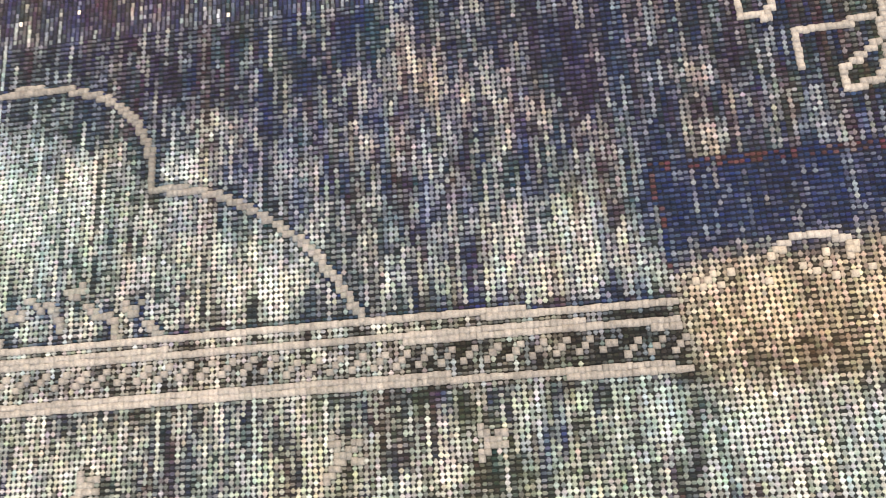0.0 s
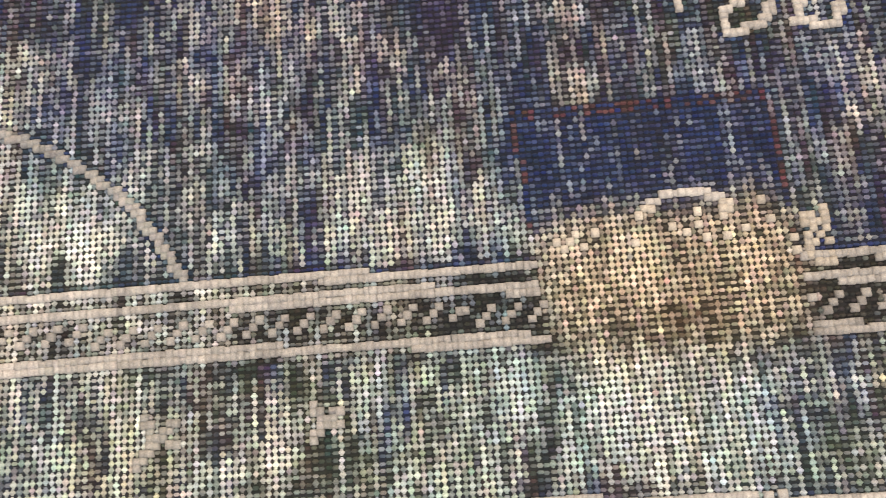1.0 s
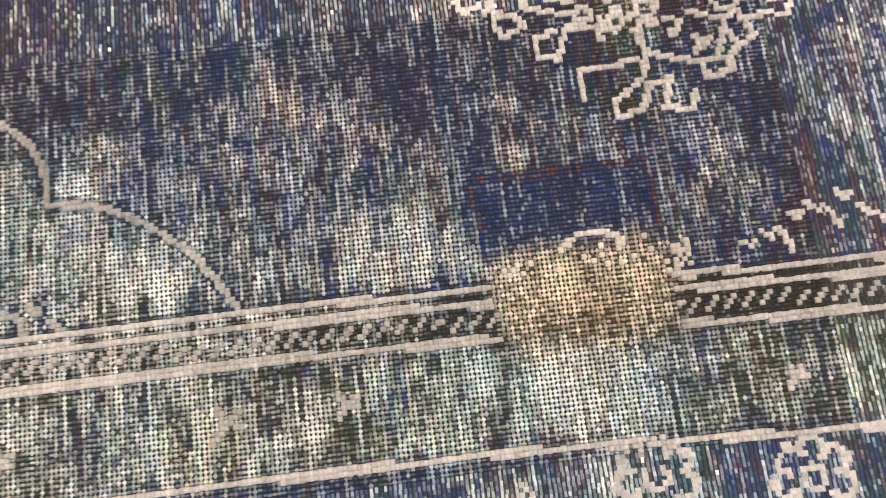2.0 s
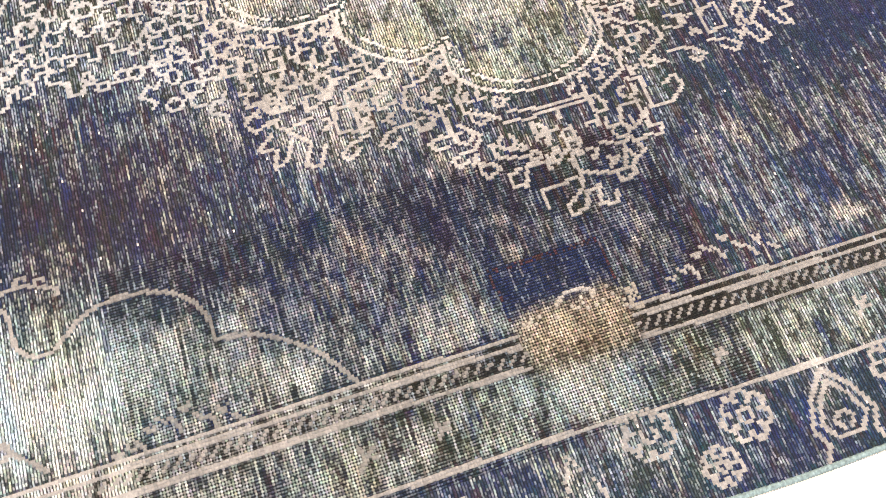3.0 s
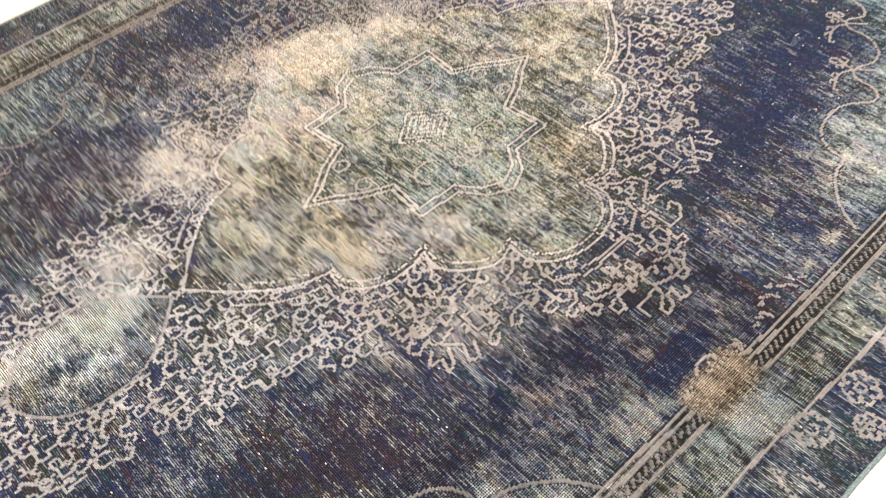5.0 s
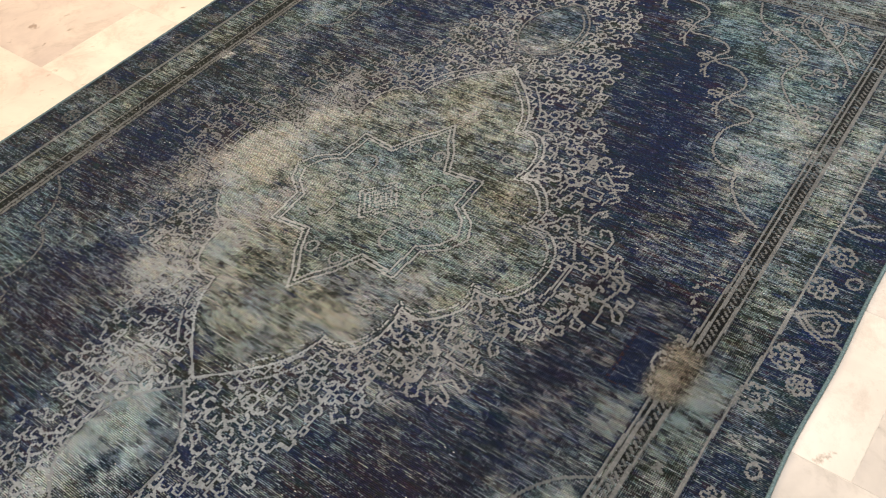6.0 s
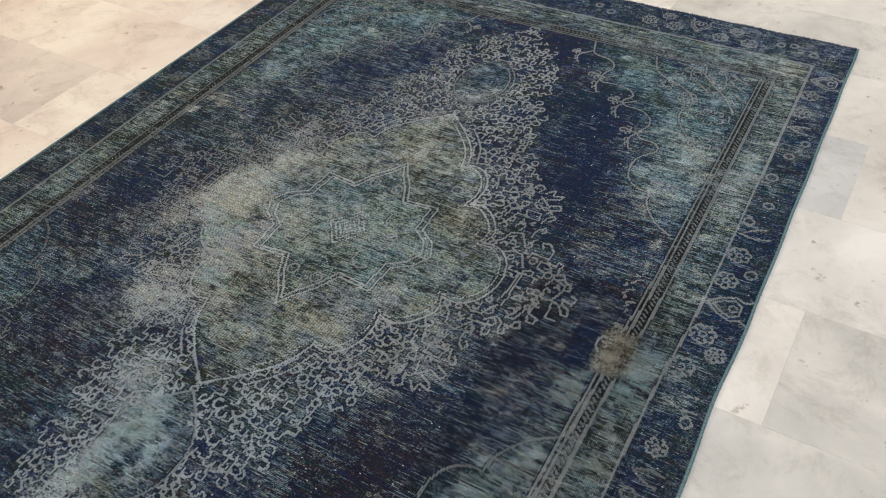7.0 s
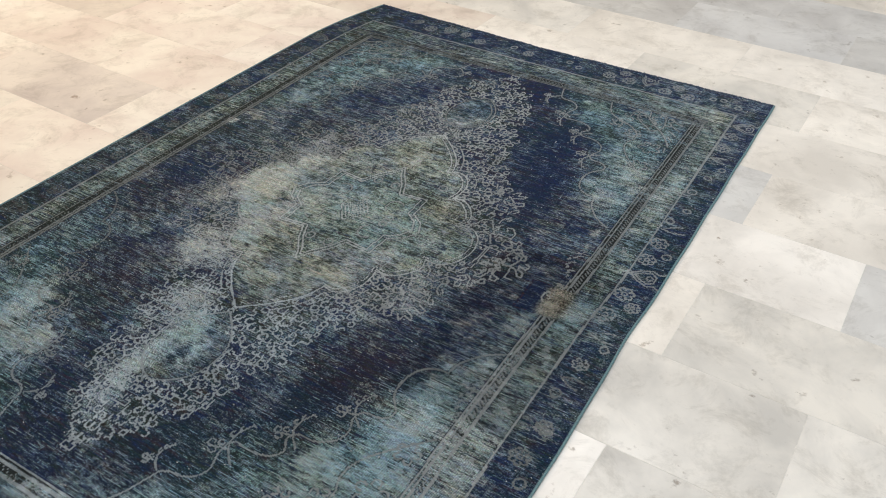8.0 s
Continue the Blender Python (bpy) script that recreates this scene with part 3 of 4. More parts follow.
tint(outer_soft * smooth(0.52, 0.68, cloud(0.10, 32)), TEAL, 0.6)
tint(outer_soft * smooth(0.56, 0.70, cloud(0.06, 34)), MOSS, 0.55)
tint(smooth(0.0, -0.9, X) * smooth(0.48, 0.62, cloud(0.14, 36)) * ~in_medallion, MOSS, 0.5)
tint(smooth(-0.1, -0.9, X) * smooth(0.52, 0.64, cloud(0.11, 38)), INK, 0.6)
tint(smooth(-0.70, -0.82, X) * smooth(0.38, 0.58, cloud(0.08, 195)), (0.014, 0.020, 0.014), 0.7)

brush = brushed(140)
for hue, seed, power in (((0.006, 0.020, 0.105), 151, 0.7), ((0.005, 0.040, 0.050), 155, 0.6), ((0.060, 0.020, 0.016), 159, 0.45), ((0.022, 0.040, 0.018), 163, 0.5)):
    tint(smooth(0.57, 0.74, brushed(seed)) * ~in_guard, hue, power)
patchy = 0.40 * (cloud(0.16, 40) - 0.5) + 0.36 * (cloud(0.055, 41) - 0.5) + 0.45 * (cloud(0.022, 45, 1.0) - 0.5) + 0.16 * (brush - 0.5)
long_weft = streaks(0.060, 9)
edge_dark = np.zeros((NX, NY), bool)           # side shade of the raised lines and their dark outline row, painted beside them
for di, dj in ((1, 0), (-1, 0), (0, 1), (0, -1)):
    edge_dark |= np.roll(np.roll(outline > 0, di, 0), dj, 1)
edge_dark &= ~(outline > 0) & (G < 0)
# the edge_dark term puts that line-side shade in, by lowering wear
wear = (0.10 - 0.27 * edge_dark + patchy + 0.22 * medallion_soft + 0.03 * in_lace + (0.20 + np.where(V > 0.45, 0.16, 0.40) * (long_weft - 0.5)) * spandrel_soft + (0.20 + 0.40 * (long_weft - 0.5)) * main_soft - 0.16 * in_guard + 0.30 * in_guard * (X > 0) * smooth(-0.12, -0.30, V)
        + 0.03 * outer_soft + 0.16 * pendant_soft - 0.06 * smooth(-0.45, -0.8, X) - 0.13 * smooth(0.65, 1.0, V) * smooth(0.75, 0.5, X) + 0.35 * spandrel_soft * (cloud(0.03, 221) - 0.5) + 0.22 * in_guard * (V > 1.16))
ragged = 0.62 + 1.6 * (cloud(0.035, 42) - 0.5) + 0.5 * (weft - 0.5)
BLOTCHES = (  # x, v, half sizes, more wear, how far the dye has gone tan
    (-0.21, -0.39, 0.09, 0.09, 0.38, 0.25), (-0.23, -0.22, 0.08, 0.12, 0.45, 0.7), (-0.34, 0.00, 0.08, 0.17, 0.45, 0.5), (-0.34, 0.25, 0.07, 0.10, 0.30, 0.2),
    (-0.27, -0.44, 0.07, 0.08, 0.30, 0.1), (-0.16, -0.06, 0.06, 0.09, 0.15, 0.3), (-0.13, -0.58, 0.07, 0.06, 0.28, 0.05))
BLOTCHES_NEAR = (
    (0.718, -0.228, 0.034, 0.085, 0.42, 0.12), (0.835, -0.100, 0.045, 0.065, 0.40, 0.15), (0.630, -0.535, 0.018, 0.022, 0.46, 0.5), (0.722, -0.405, 0.016, 0.026, 0.50, 0.3),
    (0.646, -0.657, 0.04, 0.05, 0.20, 0.1), (0.728, 0.297, 0.018, 0.028, 0.50, 0.3), (0.735, 0.203, 0.010, 0.028, 0.30, 0.1), (0.700, 0.686, 0.04, 0.06, 0.28, 0.0))
BLOTCHES_FAR = (
    (0.651, 0.497, 0.018, 0.018, 0.42, 0.1), (-0.070, -0.888, 0.040, 0.13, 0.62, 0.0), (-0.05, -1.01, 0.06, 0.07, 0.55, 0.0), (-0.03, -0.70, 0.04, 0.06, 0.40, 0.0),
    (-0.53, -0.85, 0.06, 0.11, 0.50, 0.0), (-0.38, -0.97, 0.06, 0.07, 0.40, 0.0), (0.673, -0.71, 0.04, 0.05, 0.40, 0.0), (0.645, -0.813, 0.03, 0.03, 0.4, 0.0), (0.356, 1.114, 0.02, 0.02, 0.5, 0.1), (0.828, 1.266, 0.03, 0.02, 0.4, 0.2), (0.53, -0.885, 0.05, 0.06, 0.35, 0.0))
BLOTCHES_WEST = (
    (-0.41, -0.10, 0.08, 0.12, 0.42, 0.35), (-0.32, -0.37, 0.07, 0.08, 0.36, 0.3), (-0.05, -0.42, 0.10, 0.09, 0.22, 0.1), (-0.76, 0.24, 0.025, 0.03, 0.45, 0.4), (-0.06, -0.72, 0.06, 0.14, 0.35, 0.0),
    (-0.45, -0.95, 0.13, 0.14, 0.22, 0.0), (-0.13, -0.65, 0.12, 0.11, 0.30, 0.1), (-0.22, -0.78, 0.08, 0.09, 0.22, 0.0), (-0.50, -0.28, 0.12, 0.20, 0.14, 0.1), (-0.36, -0.48, 0.10, 0.08, 0.20, 0.2),
    (-0.77, -0.20, 0.05, 0.10, 0.20, 0.2), (-0.71, 0.33, 0.06, 0.05, 0.25, 0.2), (-0.64, 0.545, 0.05, 0.05, 0.2, 0.0))
BLOTCHES_SIDE = (
    (0.536, -0.004, 0.022, 0.022, 0.40, 0.2), (0.685, 0.01, 0.03, 0.06, 0.05, 0.0), (0.64, -0.08, 0.02, 0.08, 0.10, 0.0), (0.20, -0.34, 0.10, 0.04, 0.28, 0.0), (0.36, -0.17, 0.08, 0.05, 0.24, 0.0),
    (0.85, 0.76, 0.03, 0.06, 0.22, 0.3), (0.62, 0.02, 0.08, 0.14, 0.10, 0.0), (0.40, -0.29, 0.07, 0.07, 0.28, 0.2), (0.60, 0.93, 0.05, 0.08, 0.15, 0.1), (0.86, 0.70, 0.03, 0.12, 0.15, 0.0))
BLOTCHES_CORNER = (
    (0.69, -0.43, 0.07, 0.14, 0.10, 0.0), (0.77, -0.74, 0.12, 0.18, 0.15, 0.0), (0.03, -0.75, 0.06, 0.10, 0.22, 0.0), (0.67, -0.72, 0.10, 0.17, 0.33, 0.0), (0.72, -1.02, 0.09, 0.16, 0.32, 0.0),
    (0.84, -0.85, 0.05, 0.25, 0.26, 0.0), (0.84, -0.42, 0.04, 0.22, 0.04, 0.0), (0.57, -0.95, 0.09, 0.10, 0.22, 0.0), (0.65, -0.56, 0.05, 0.07, 0.12, 0.0), (0.30, -0.40, 0.06, 0.05, 0.22, 0.1))
DARKER = ((0.721, -0.273, 0.014, 0.012, -0.35, 0.0), (0.43, -0.66, 0.12, 0.14, -0.14, 0.0), (0.52, -0.44, 0.09, 0.10, -0.12, 0.0), (0.17, -1.08, 0.09, 0.06, -0.15, 0.0), (0.44, -0.58, 0.09, 0.09, -0.08, 0.0), (0.58, -0.20, 0.08, 0.07, -0.08, 0.0), (0.0, -0.79, 0.03, 0.05, -0.14, 0.0), (0.46, 0.40, 0.10, 0.18, -0.28, 0.0), (0.39, 0.73, 0.09, 0.13, -0.20, 0.0), (0.47, -0.50, 0.10, 0.12, -0.08, 0.0), (0.42, -0.76, 0.09, 0.11, -0.14, 0.0),
          (-0.11, -1.13, 0.12, 0.06, -0.15, 0.0), (-0.40, -0.62, 0.11, 0.10, -0.06, 0.0), (-0.52, 0.10, 0.09, 0.20, -0.10, 0.0), (0.12, 1.08, 0.12, 0.07, -0.2, 0.0))
tan = np.zeros((NX, NY))
for group in (BLOTCHES, BLOTCHES_NEAR, BLOTCHES_FAR, BLOTCHES_WEST, BLOTCHES_SIDE, BLOTCHES_CORNER, DARKER):
    for bx, bv, sx, sv, more, gone in group:
        bump = np.exp(-(((X - bx) / sx) ** 2 + ((V - bv) / sv) ** 2))
        if more > 0:
            bump = 0.9 * smooth(0.0, 1.15, bump * (0.5 + ragged))
        wear += more * bump
        tan = np.maximum(tan, gone * bump)
for bx, bv, sx, sv, shade in ((0.46, -0.55, 0.12, 0.14, WINE), (-0.42, -0.62, 0.13, 0.12, WINE), (0.45, 0.42, 0.10, 0.20, NAVY),
                              (0.40, 0.73, 0.08, 0.14, NAVY), (0.43, -0.78, 0.10, 0.12, INK), (0.33, -0.34, 0.03, 0.025, MOSS), (0.536, -0.004, 0.028, 0.026, (0.05, 0.05, 0.02)),
                              (0.845, 0.062, 0.016, 0.026, BROWN), (0.828, -0.352, 0.016, 0.040, BROWN), (-0.12, 0.10, 0.05, 0.05, BROWN)):
    tint(np.exp(-(((X - bx) / sx) ** 2 + ((V - bv) / sv) ** 2) ** 1.5), shade, 0.5)
tint(tan, TAN, 0.30)
tint(np.exp(-(((X - 0.56) / 0.09) ** 2 + ((V + 0.12) / 0.13) ** 2)) * smooth(0.45, 0.75, weft3), (0.020, 0.012, 0.022), 0.25)
tint(np.exp(-(((X - 0.575) / 0.07) ** 2 + ((V + 0.185) / 0.08) ** 2)), (0.0080, 0.0120, 0.0480), 0.75)
# the mended square
tint(patch_blue.astype(float), (0.004, 0.013, 0.062), 1.0)
tint(soft(patch_tan, 2), (0.026, 0.026, 0.019), 0.95)
tint(patch_tan * np.exp(-(((X - 0.790) / 0.018) ** 2 + ((V + 0.078) / 0.022) ** 2)), (0.030, 0.018, 0.007), 0.9)
tint(patch_tan * np.exp(-(((X - 0.768) / 0.007) ** 2 + ((V + 0.115) / 0.035) ** 2)), (0.04, 0.05, 0.022), 0.8)
wear[patch_blue] = 0.02
worn_patch = soft(patch_tan, 3) * smooth(0.86, 0.80, X)
wear = wear * (1 - worn_patch) + (0.45 + 0.4 * (cloud(0.03, 44) - 0.5) - 0.34 * np.exp(-(((X - 0.790) / 0.014) ** 2 + ((V + 0.078) / 0.021) ** 2))) * worn_patch
wear = np.where(wear > 0.28, 0.28 + 0.40 * np.tanh((wear - 0.28) / 0.40), wear)
wear += smooth(0.05, 0.4, wear) * (0.55 * (cloud(0.013, 201, 1.6) - 0.5)) * (1 - 0.6 * worn_patch)
seam = in_patch & ~(np.roll(in_patch, 2, 0) & np.roll(in_patch, -1, 1) & np.roll(in_patch, 1, 1)) & (X < 0.77)
seam_thread = seam * (rng.random((NX, NY)) < 0.5)
tint(seam_thread.astype(float), (0.060, 0.020, 0.018), 0.8)
wear[seam & (X < 0.735)] = -0.12

jitter = rng.normal(0, 1, (NX, NY))
speck = rng.random((NX, NY))
dye *= 0.70 * np.clip(1 + 0.20 * jitter + 0.5 * (weft2 - 0.5), 0.35, 1.9)[..., None]
dye *= np.clip(1 + 0.10 * rng.normal(0, 1, (NX, NY, 3)), 0.6, 1.5)
near = (X > 0.525) & (X < 0.89) & (V > -0.60) & (V < 0.10)
fleck = flecks(26000, 3, 11, 71, 0.22 + 0.78 * smooth(-0.20, 0.30, wear))
calm = (1 - 0.7 * worn_patch) * (1 - 0.45 * smooth(0.10, 0.40, wear)) 
r = np.random.default_rng(211)
along_cord = np.repeat(r.random((NX, NY // 12 + 1)), 12, axis=1)[:, :NY]        # each cord runs a little lighter or darker
exposed = np.clip(wear + calm * (0.14 * (streaks(0.100, 77) - 0.5) + 0.26 * (weft - 0.5) + 0.28 * (weft2 - 0.5)) + np.where(near, 0.34, 0.42) * (1 - 0.6 * worn_patch) * fleck
                  + 0.14 * (along_cord - 0.5) + np.where(near, 0.09, 0.13) * jitter, 0, 1)
bridged = wear + 0.45 * (weft - 0.5) + 0.35 * (weft2 - 0.5) + 0.40 * fleck + 0.06 * jitter - 0.04       # weft threads laid bare between the cords
CREAM = np.array((0.42, 0.450, 0.440))
CHALK = np.array((0.385, 0.450, 0.458))
chalky = np.maximum(smooth(-0.15, -0.75, V) * smooth(0.75, 0.35, X), smooth(-0.45, -0.75, V))[..., None]
cotton = (CREAM * (1 - chalky) + CHALK * chalky) * (0.55 + 0.45 * smooth(0.15, 0.7, wear))[..., None]
blued = (0.60 * smooth(0.50, 0.05, wear))[..., None]
cotton = cotton * (1 - blued) + np.array((0.150, 0.205, 0.265)) * blued
cotton = cotton * (1 - 0.5 * tan[..., None]) + np.array((0.54, 0.43, 0.30)) * 0.5 * tan[..., None]
rusty = (np.exp(-(((X - 0.56) / 0.09) ** 2 + ((V + 0.12) / 0.13) ** 2)) * smooth(0.35, 0.7, weft3))[..., None]
cotton = cotton * (1 + rusty * np.array((0.12, -0.06, -0.10)))
cotton = cotton * (1 - worn_patch[..., None]) + np.array((0.40, 0.365, 0.29)) * worn_patch[..., None]
for mask, over, power in ((spandrel_soft, (0.26, 0.345, 0.335), 0.65), (main_soft, (0.29, 0.33, 0.28), 0.60), (medallion_soft * (1 - tan), (0.40, 0.41, 0.31), 0.5), (star_soft, (0.27, 0.37, 0.35), 0.5)):
    part_k = (mask * power * smooth(0.95, 0.25, wear))[..., None]
    cotton = cotton * (1 - part_k) + np.array(over) * part_k
for over, seed, power in (((0.15, 0.25, 0.26), 171, 0.28), ((0.30, 0.31, 0.16), 175, 0.25), ((0.13, 0.18, 0.32), 179, 0.28), ((0.36, 0.28, 0.25), 183, 0.10)):
    blot = (power * smooth(0.50, 0.66, 0.6 * cloud(0.07, seed) + 0.4 * brushed(seed + 200)) * (1 - worn_patch))[..., None]
    cotton = cotton * (1 - blot) + np.array(over) * blot
warmth = (0.40 * (cloud(0.10, 60) - 0.5) + 0.22 * (weft3 - 0.5) - 0.10 * spandrel_soft - 0.06 * main_soft - 0.05 * medallion_soft)[..., None]
warmth = warmth * (1 - 0.8 * worn_patch[..., None])
cotton = cotton * (1 + warmth * np.array((0.55, -0.05, -0.45)))
cotton = cotton * np.clip(1 + 0.15 * rng.normal(0, 1, (NX, NY)), 0.5, 1.5)[..., None] * np.clip(1 + 0.05 * rng.normal(0, 1, (NX, NY, 3)), 0.8, 1.2)
k = (0.03 + 0.97 * smooth(-0.06, 0.80, exposed))[..., None]
bead_colour = np.clip(dye * 1.3, 0, 0.9) * (1 - k) + cotton * np.where(near, 1.0, 1.22 - 0.10 * smooth(0.1, 0.4, X))[..., None] * k
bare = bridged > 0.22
# between the cords the dye is cut to about a third
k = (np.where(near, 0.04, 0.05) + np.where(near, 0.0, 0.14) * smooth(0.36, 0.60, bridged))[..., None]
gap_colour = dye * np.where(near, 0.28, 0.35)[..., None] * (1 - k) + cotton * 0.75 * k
# painted glints: a few scattered far knots get a pale colour
glint = (speck > 0.9980) & ~near
bead_colour[glint] = np.array((0.52, 0.51, 0.49))
PINKISH = np.array((0.275, 0.282, 0.276))
line_colour = PINKISH * np.clip(0.85 + 0.35 * smooth(0.0, 0.6, wear) + 0.08 * rng.normal(0, 1, (NX, NY)), 0.4, 1.4)[..., None]
line_colour = np.where((outline == PATCHL)[..., None] & (X > 0.727)[..., None], line_colour * np.array((0.96, 0.92, 0.84)), line_colour)
in_far_left = (smooth(0.1, -0.7, X) * (outline != STARL))[..., None]
line_colour = line_colour * (1 + 0.10 * smooth(0.35, 0.1, X))[..., None]
line_colour = line_colour * (1 - 0.35 * in_far_left) + dye * 0.35 * in_far_left
for fx, fv, sx, sv, power in ((0.70, -0.50, 0.12, 0.24, 0.55), (0.80, -0.34, 0.06, 0.16, 0.40), (0.90, -0.10, 0.05, 0.05, 0.45)):
    fade = (power * np.exp(-(((X - fx) / sx) ** 2 + ((V - fv) / sv) ** 2)))[..., None]
    fade = fade * np.where(outline == GUARD, 0.45, 1.0)[..., None]
    line_colour = line_colour * (1 - fade) + (0.35 * dye + 0.40 * cotton) * fade
line_colour[(outline > 100) & (V < -0.3)] *= 0.62
line_colour[(outline > 100) & (X < -0.7)] *= 0.6
line_colour = line_colour * (0.72 + 0.5 * cloud(0.06, 191))[..., None]
line_colour[outline == PENDL] *= 0.72
line_colour[teeth] *= 0.88
line_colour[outline == DIAMOND] *= 1.1
line_colour[outline == MOTIF] *= 0.86
line_colour[outline == STARL] *= 1.1
line_colour[outline == MEDAL] *= 1.20
line_colour[(outline == LACEL) & (V > 0.1) & (X > -0.2)] *= 1.12
line_colour[X > 0.33] *= 0.92
line_colour[(V < -0.4) & (AX < 0.4)] *= np.array((0.98, 1.04, 1.10))
line_colour[(outline == SCROLL) & (V < -0.25)] *= 0.78
line_colour[(outline == GUARD) & (V > 1.16)] *= 0.8
line_colour[outline == GUARD] *= 0.86
on_line = outline > 0

# ------------------------------------------------------------------ rug: the knots as geometry
def placed(px, pv):
    """Where a place of the design lies on the floor: the rug is not quite square."""
    pull = np.clip((pv - 1.0) / 0.485, 0, None) ** 2 * np.clip(-px, 0, None)
    dent = -0.007 * np.exp(-((pv + 0.14) / 0.17) ** 2) * np.clip((px - 0.8) / 0.2, 0, 1)
    ripple = 0.0010 * np.sin(pv * 19.0) * np.clip((px - 0.85) / 0.15, 0, 1)
    return px + 0.075 * pull + dent + ripple, pv + 0.045 * pull + RUG_Y + 0.002 * np.sin(px * 31.0) * np.clip((pv - 1.3) / 0.18, 0, 1)


GAP_Z = 0.0052
BEAD_LOW = [(-1, -1, 0), (1, -1, 0), (1, 1, 0), (-1, 1, 0), (0, 0, 1)]
FACES_LOW = [(0, 1, 4), (1, 2, 4), (2, 3, 4), (3, 0, 4)]
PILE = [(-1, -1, 0), (1, -1, 0), (1, 1, 0), (-1, 1, 0), (-0.80, -0.86, 0.9), (0.80, -0.86, 0.9), (0.80, 0.86, 0.9), (-0.80, 0.86, 0.9)]
FACES_PILE = [(4, 5, 6, 7), (0, 1, 5, 4), (1, 2, 6, 5), (2, 3, 7, 6), (3, 0, 4, 7)]
CORD = [(0, -1.18, 0), (1, -0.62, 0), (1, 0.62, 0), (0, 1.18, 0), (-1, 0.62, 0), (-1, -0.62, 0), (0, -0.55, 1), (0, 0.55, 1)]
FACES_CORD = [(1, 2, 7, 6), (4, 5, 6, 7), (0, 1, 6), (5, 0, 6), (2, 3, 7), (3, 4, 7)]
CROSS = CORD + [(-1.75, -0.46, 0), (1.75, -0.46, 0), (1.75, 0.46, 0), (-1.75, 0.46, 0), (-1.75, 0, 0.62), (1.75, 0, 0.62)]
FACES_CROSS = FACES_CORD + [(8, 9, 13, 12), (10, 11, 12, 13)]


def woven(name, verts, loops, totals, colours, parent, label, kind):
    """A mesh of yarn with a dye for each face."""
    verts[:, 0], verts[:, 1] = placed(verts[:, 0], verts[:, 1])
    me = bpy.data.meshes.new(name)
    me.vertices.add(len(verts))
    me.vertices.foreach_set("co", verts.astype(np.float32).ravel())
    me.loops.add(len(loops))
    me.loops.foreach_set("vertex_index", loops.astype(np.int32))
    me.polygons.add(len(totals))
    me.polygons.foreach_set("loop_start", (np.cumsum(totals) - totals).astype(np.int32))
    me.polygons.foreach_set("use_smooth", np.ones(len(totals), bool))
    me.update()
    layer = me.attributes.new("dye", "FLOAT_COLOR", "FACE")
    layer.data.foreach_set("color", np.concatenate([np.clip(colours, 0, 1), np.ones((len(colours), 1))], 1).astype(np.float32).ravel())
    me.materials.append(YARN)
    ob = new(name, me)
    ob.parent = parent
    return tagged(ob, label, kind=kind)


def knots(name, chosen, parent, label):
    """One mesh for a stretch of the rug: a bead of yarn for each knot, with the weft across it where it is bare; pale outlines stand higher."""
    verts, loops, totals, colours = [], [], [], []
    base = 0
    for kind in ("fine pile", "bare weft", "cord", "pile", "far cord"):
        fine, raised = kind in ("fine pile", "bare weft", "cord"), kind.endswith("pile")
        which = chosen & (near if fine else ~near) & (on_line if raised else ~on_line)
        if fine and not raised:
            which = which & (bare if kind == "bare weft" else ~bare)
        i, j = np.nonzero(which)
        n = len(i)
        if not n:
            continue
        r = np.random.default_rng(n)
        x, v = gx[i], gv[j]
        if raised:
            hx, hy, hz = 0.62 * PX, 0.66 * PY, 0.0026
        else:
            hx, hy, hz = (0.29 * PX, 0.47 * PY, 0.0019) if fine else (0.52 * PX, 0.31 * PY, 0.0019)
        shape, faces = {"fine pile": (PILE, FACES_PILE), "bare weft": (CROSS, FACES_CROSS), "cord": (CORD, FACES_CORD),
                        "pile": (BEAD_LOW, FACES_LOW), "far cord": (BEAD_LOW, FACES_LOW)}[kind]
        cx, cv = x + r.normal(0, 0.00016, n), v + r.normal(0, 0.00022, n)
        wx, wv, wz = hx * r.uniform(0.85, 1.15, n), hy * r.uniform(0.88, 1.08, n), hz * r.uniform(0.75, 1.2, n)
        bead = np.stack([np.stack([cx + a * wx, cv + b * wv, GAP_Z + 0.0001 + c * wz], 1) for a, b, c in shape], 1)
        count = bead.shape[1]
        offset = base + np.arange(n)[:, None] * count
        one = [q for f in faces for q in f]
        loops.append((offset + np.array(one)[None]).ravel())
        totals.append(np.tile(np.array([len(f) for f in faces]), n))
        verts.append(bead.reshape(-1, 3))
        top = line_colour[i, j] if raised else bead_colour[i, j]
        both = np.repeat(top[:, None], len(faces), 1)
        if kind == "bare weft":          # the weft lies lower than the cords; its faces take 0.8 of their colour
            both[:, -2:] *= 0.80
        colours.append(both.reshape(-1, 3))
        base += n * count
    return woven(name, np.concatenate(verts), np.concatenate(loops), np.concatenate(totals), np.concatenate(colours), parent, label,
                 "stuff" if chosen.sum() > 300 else "")


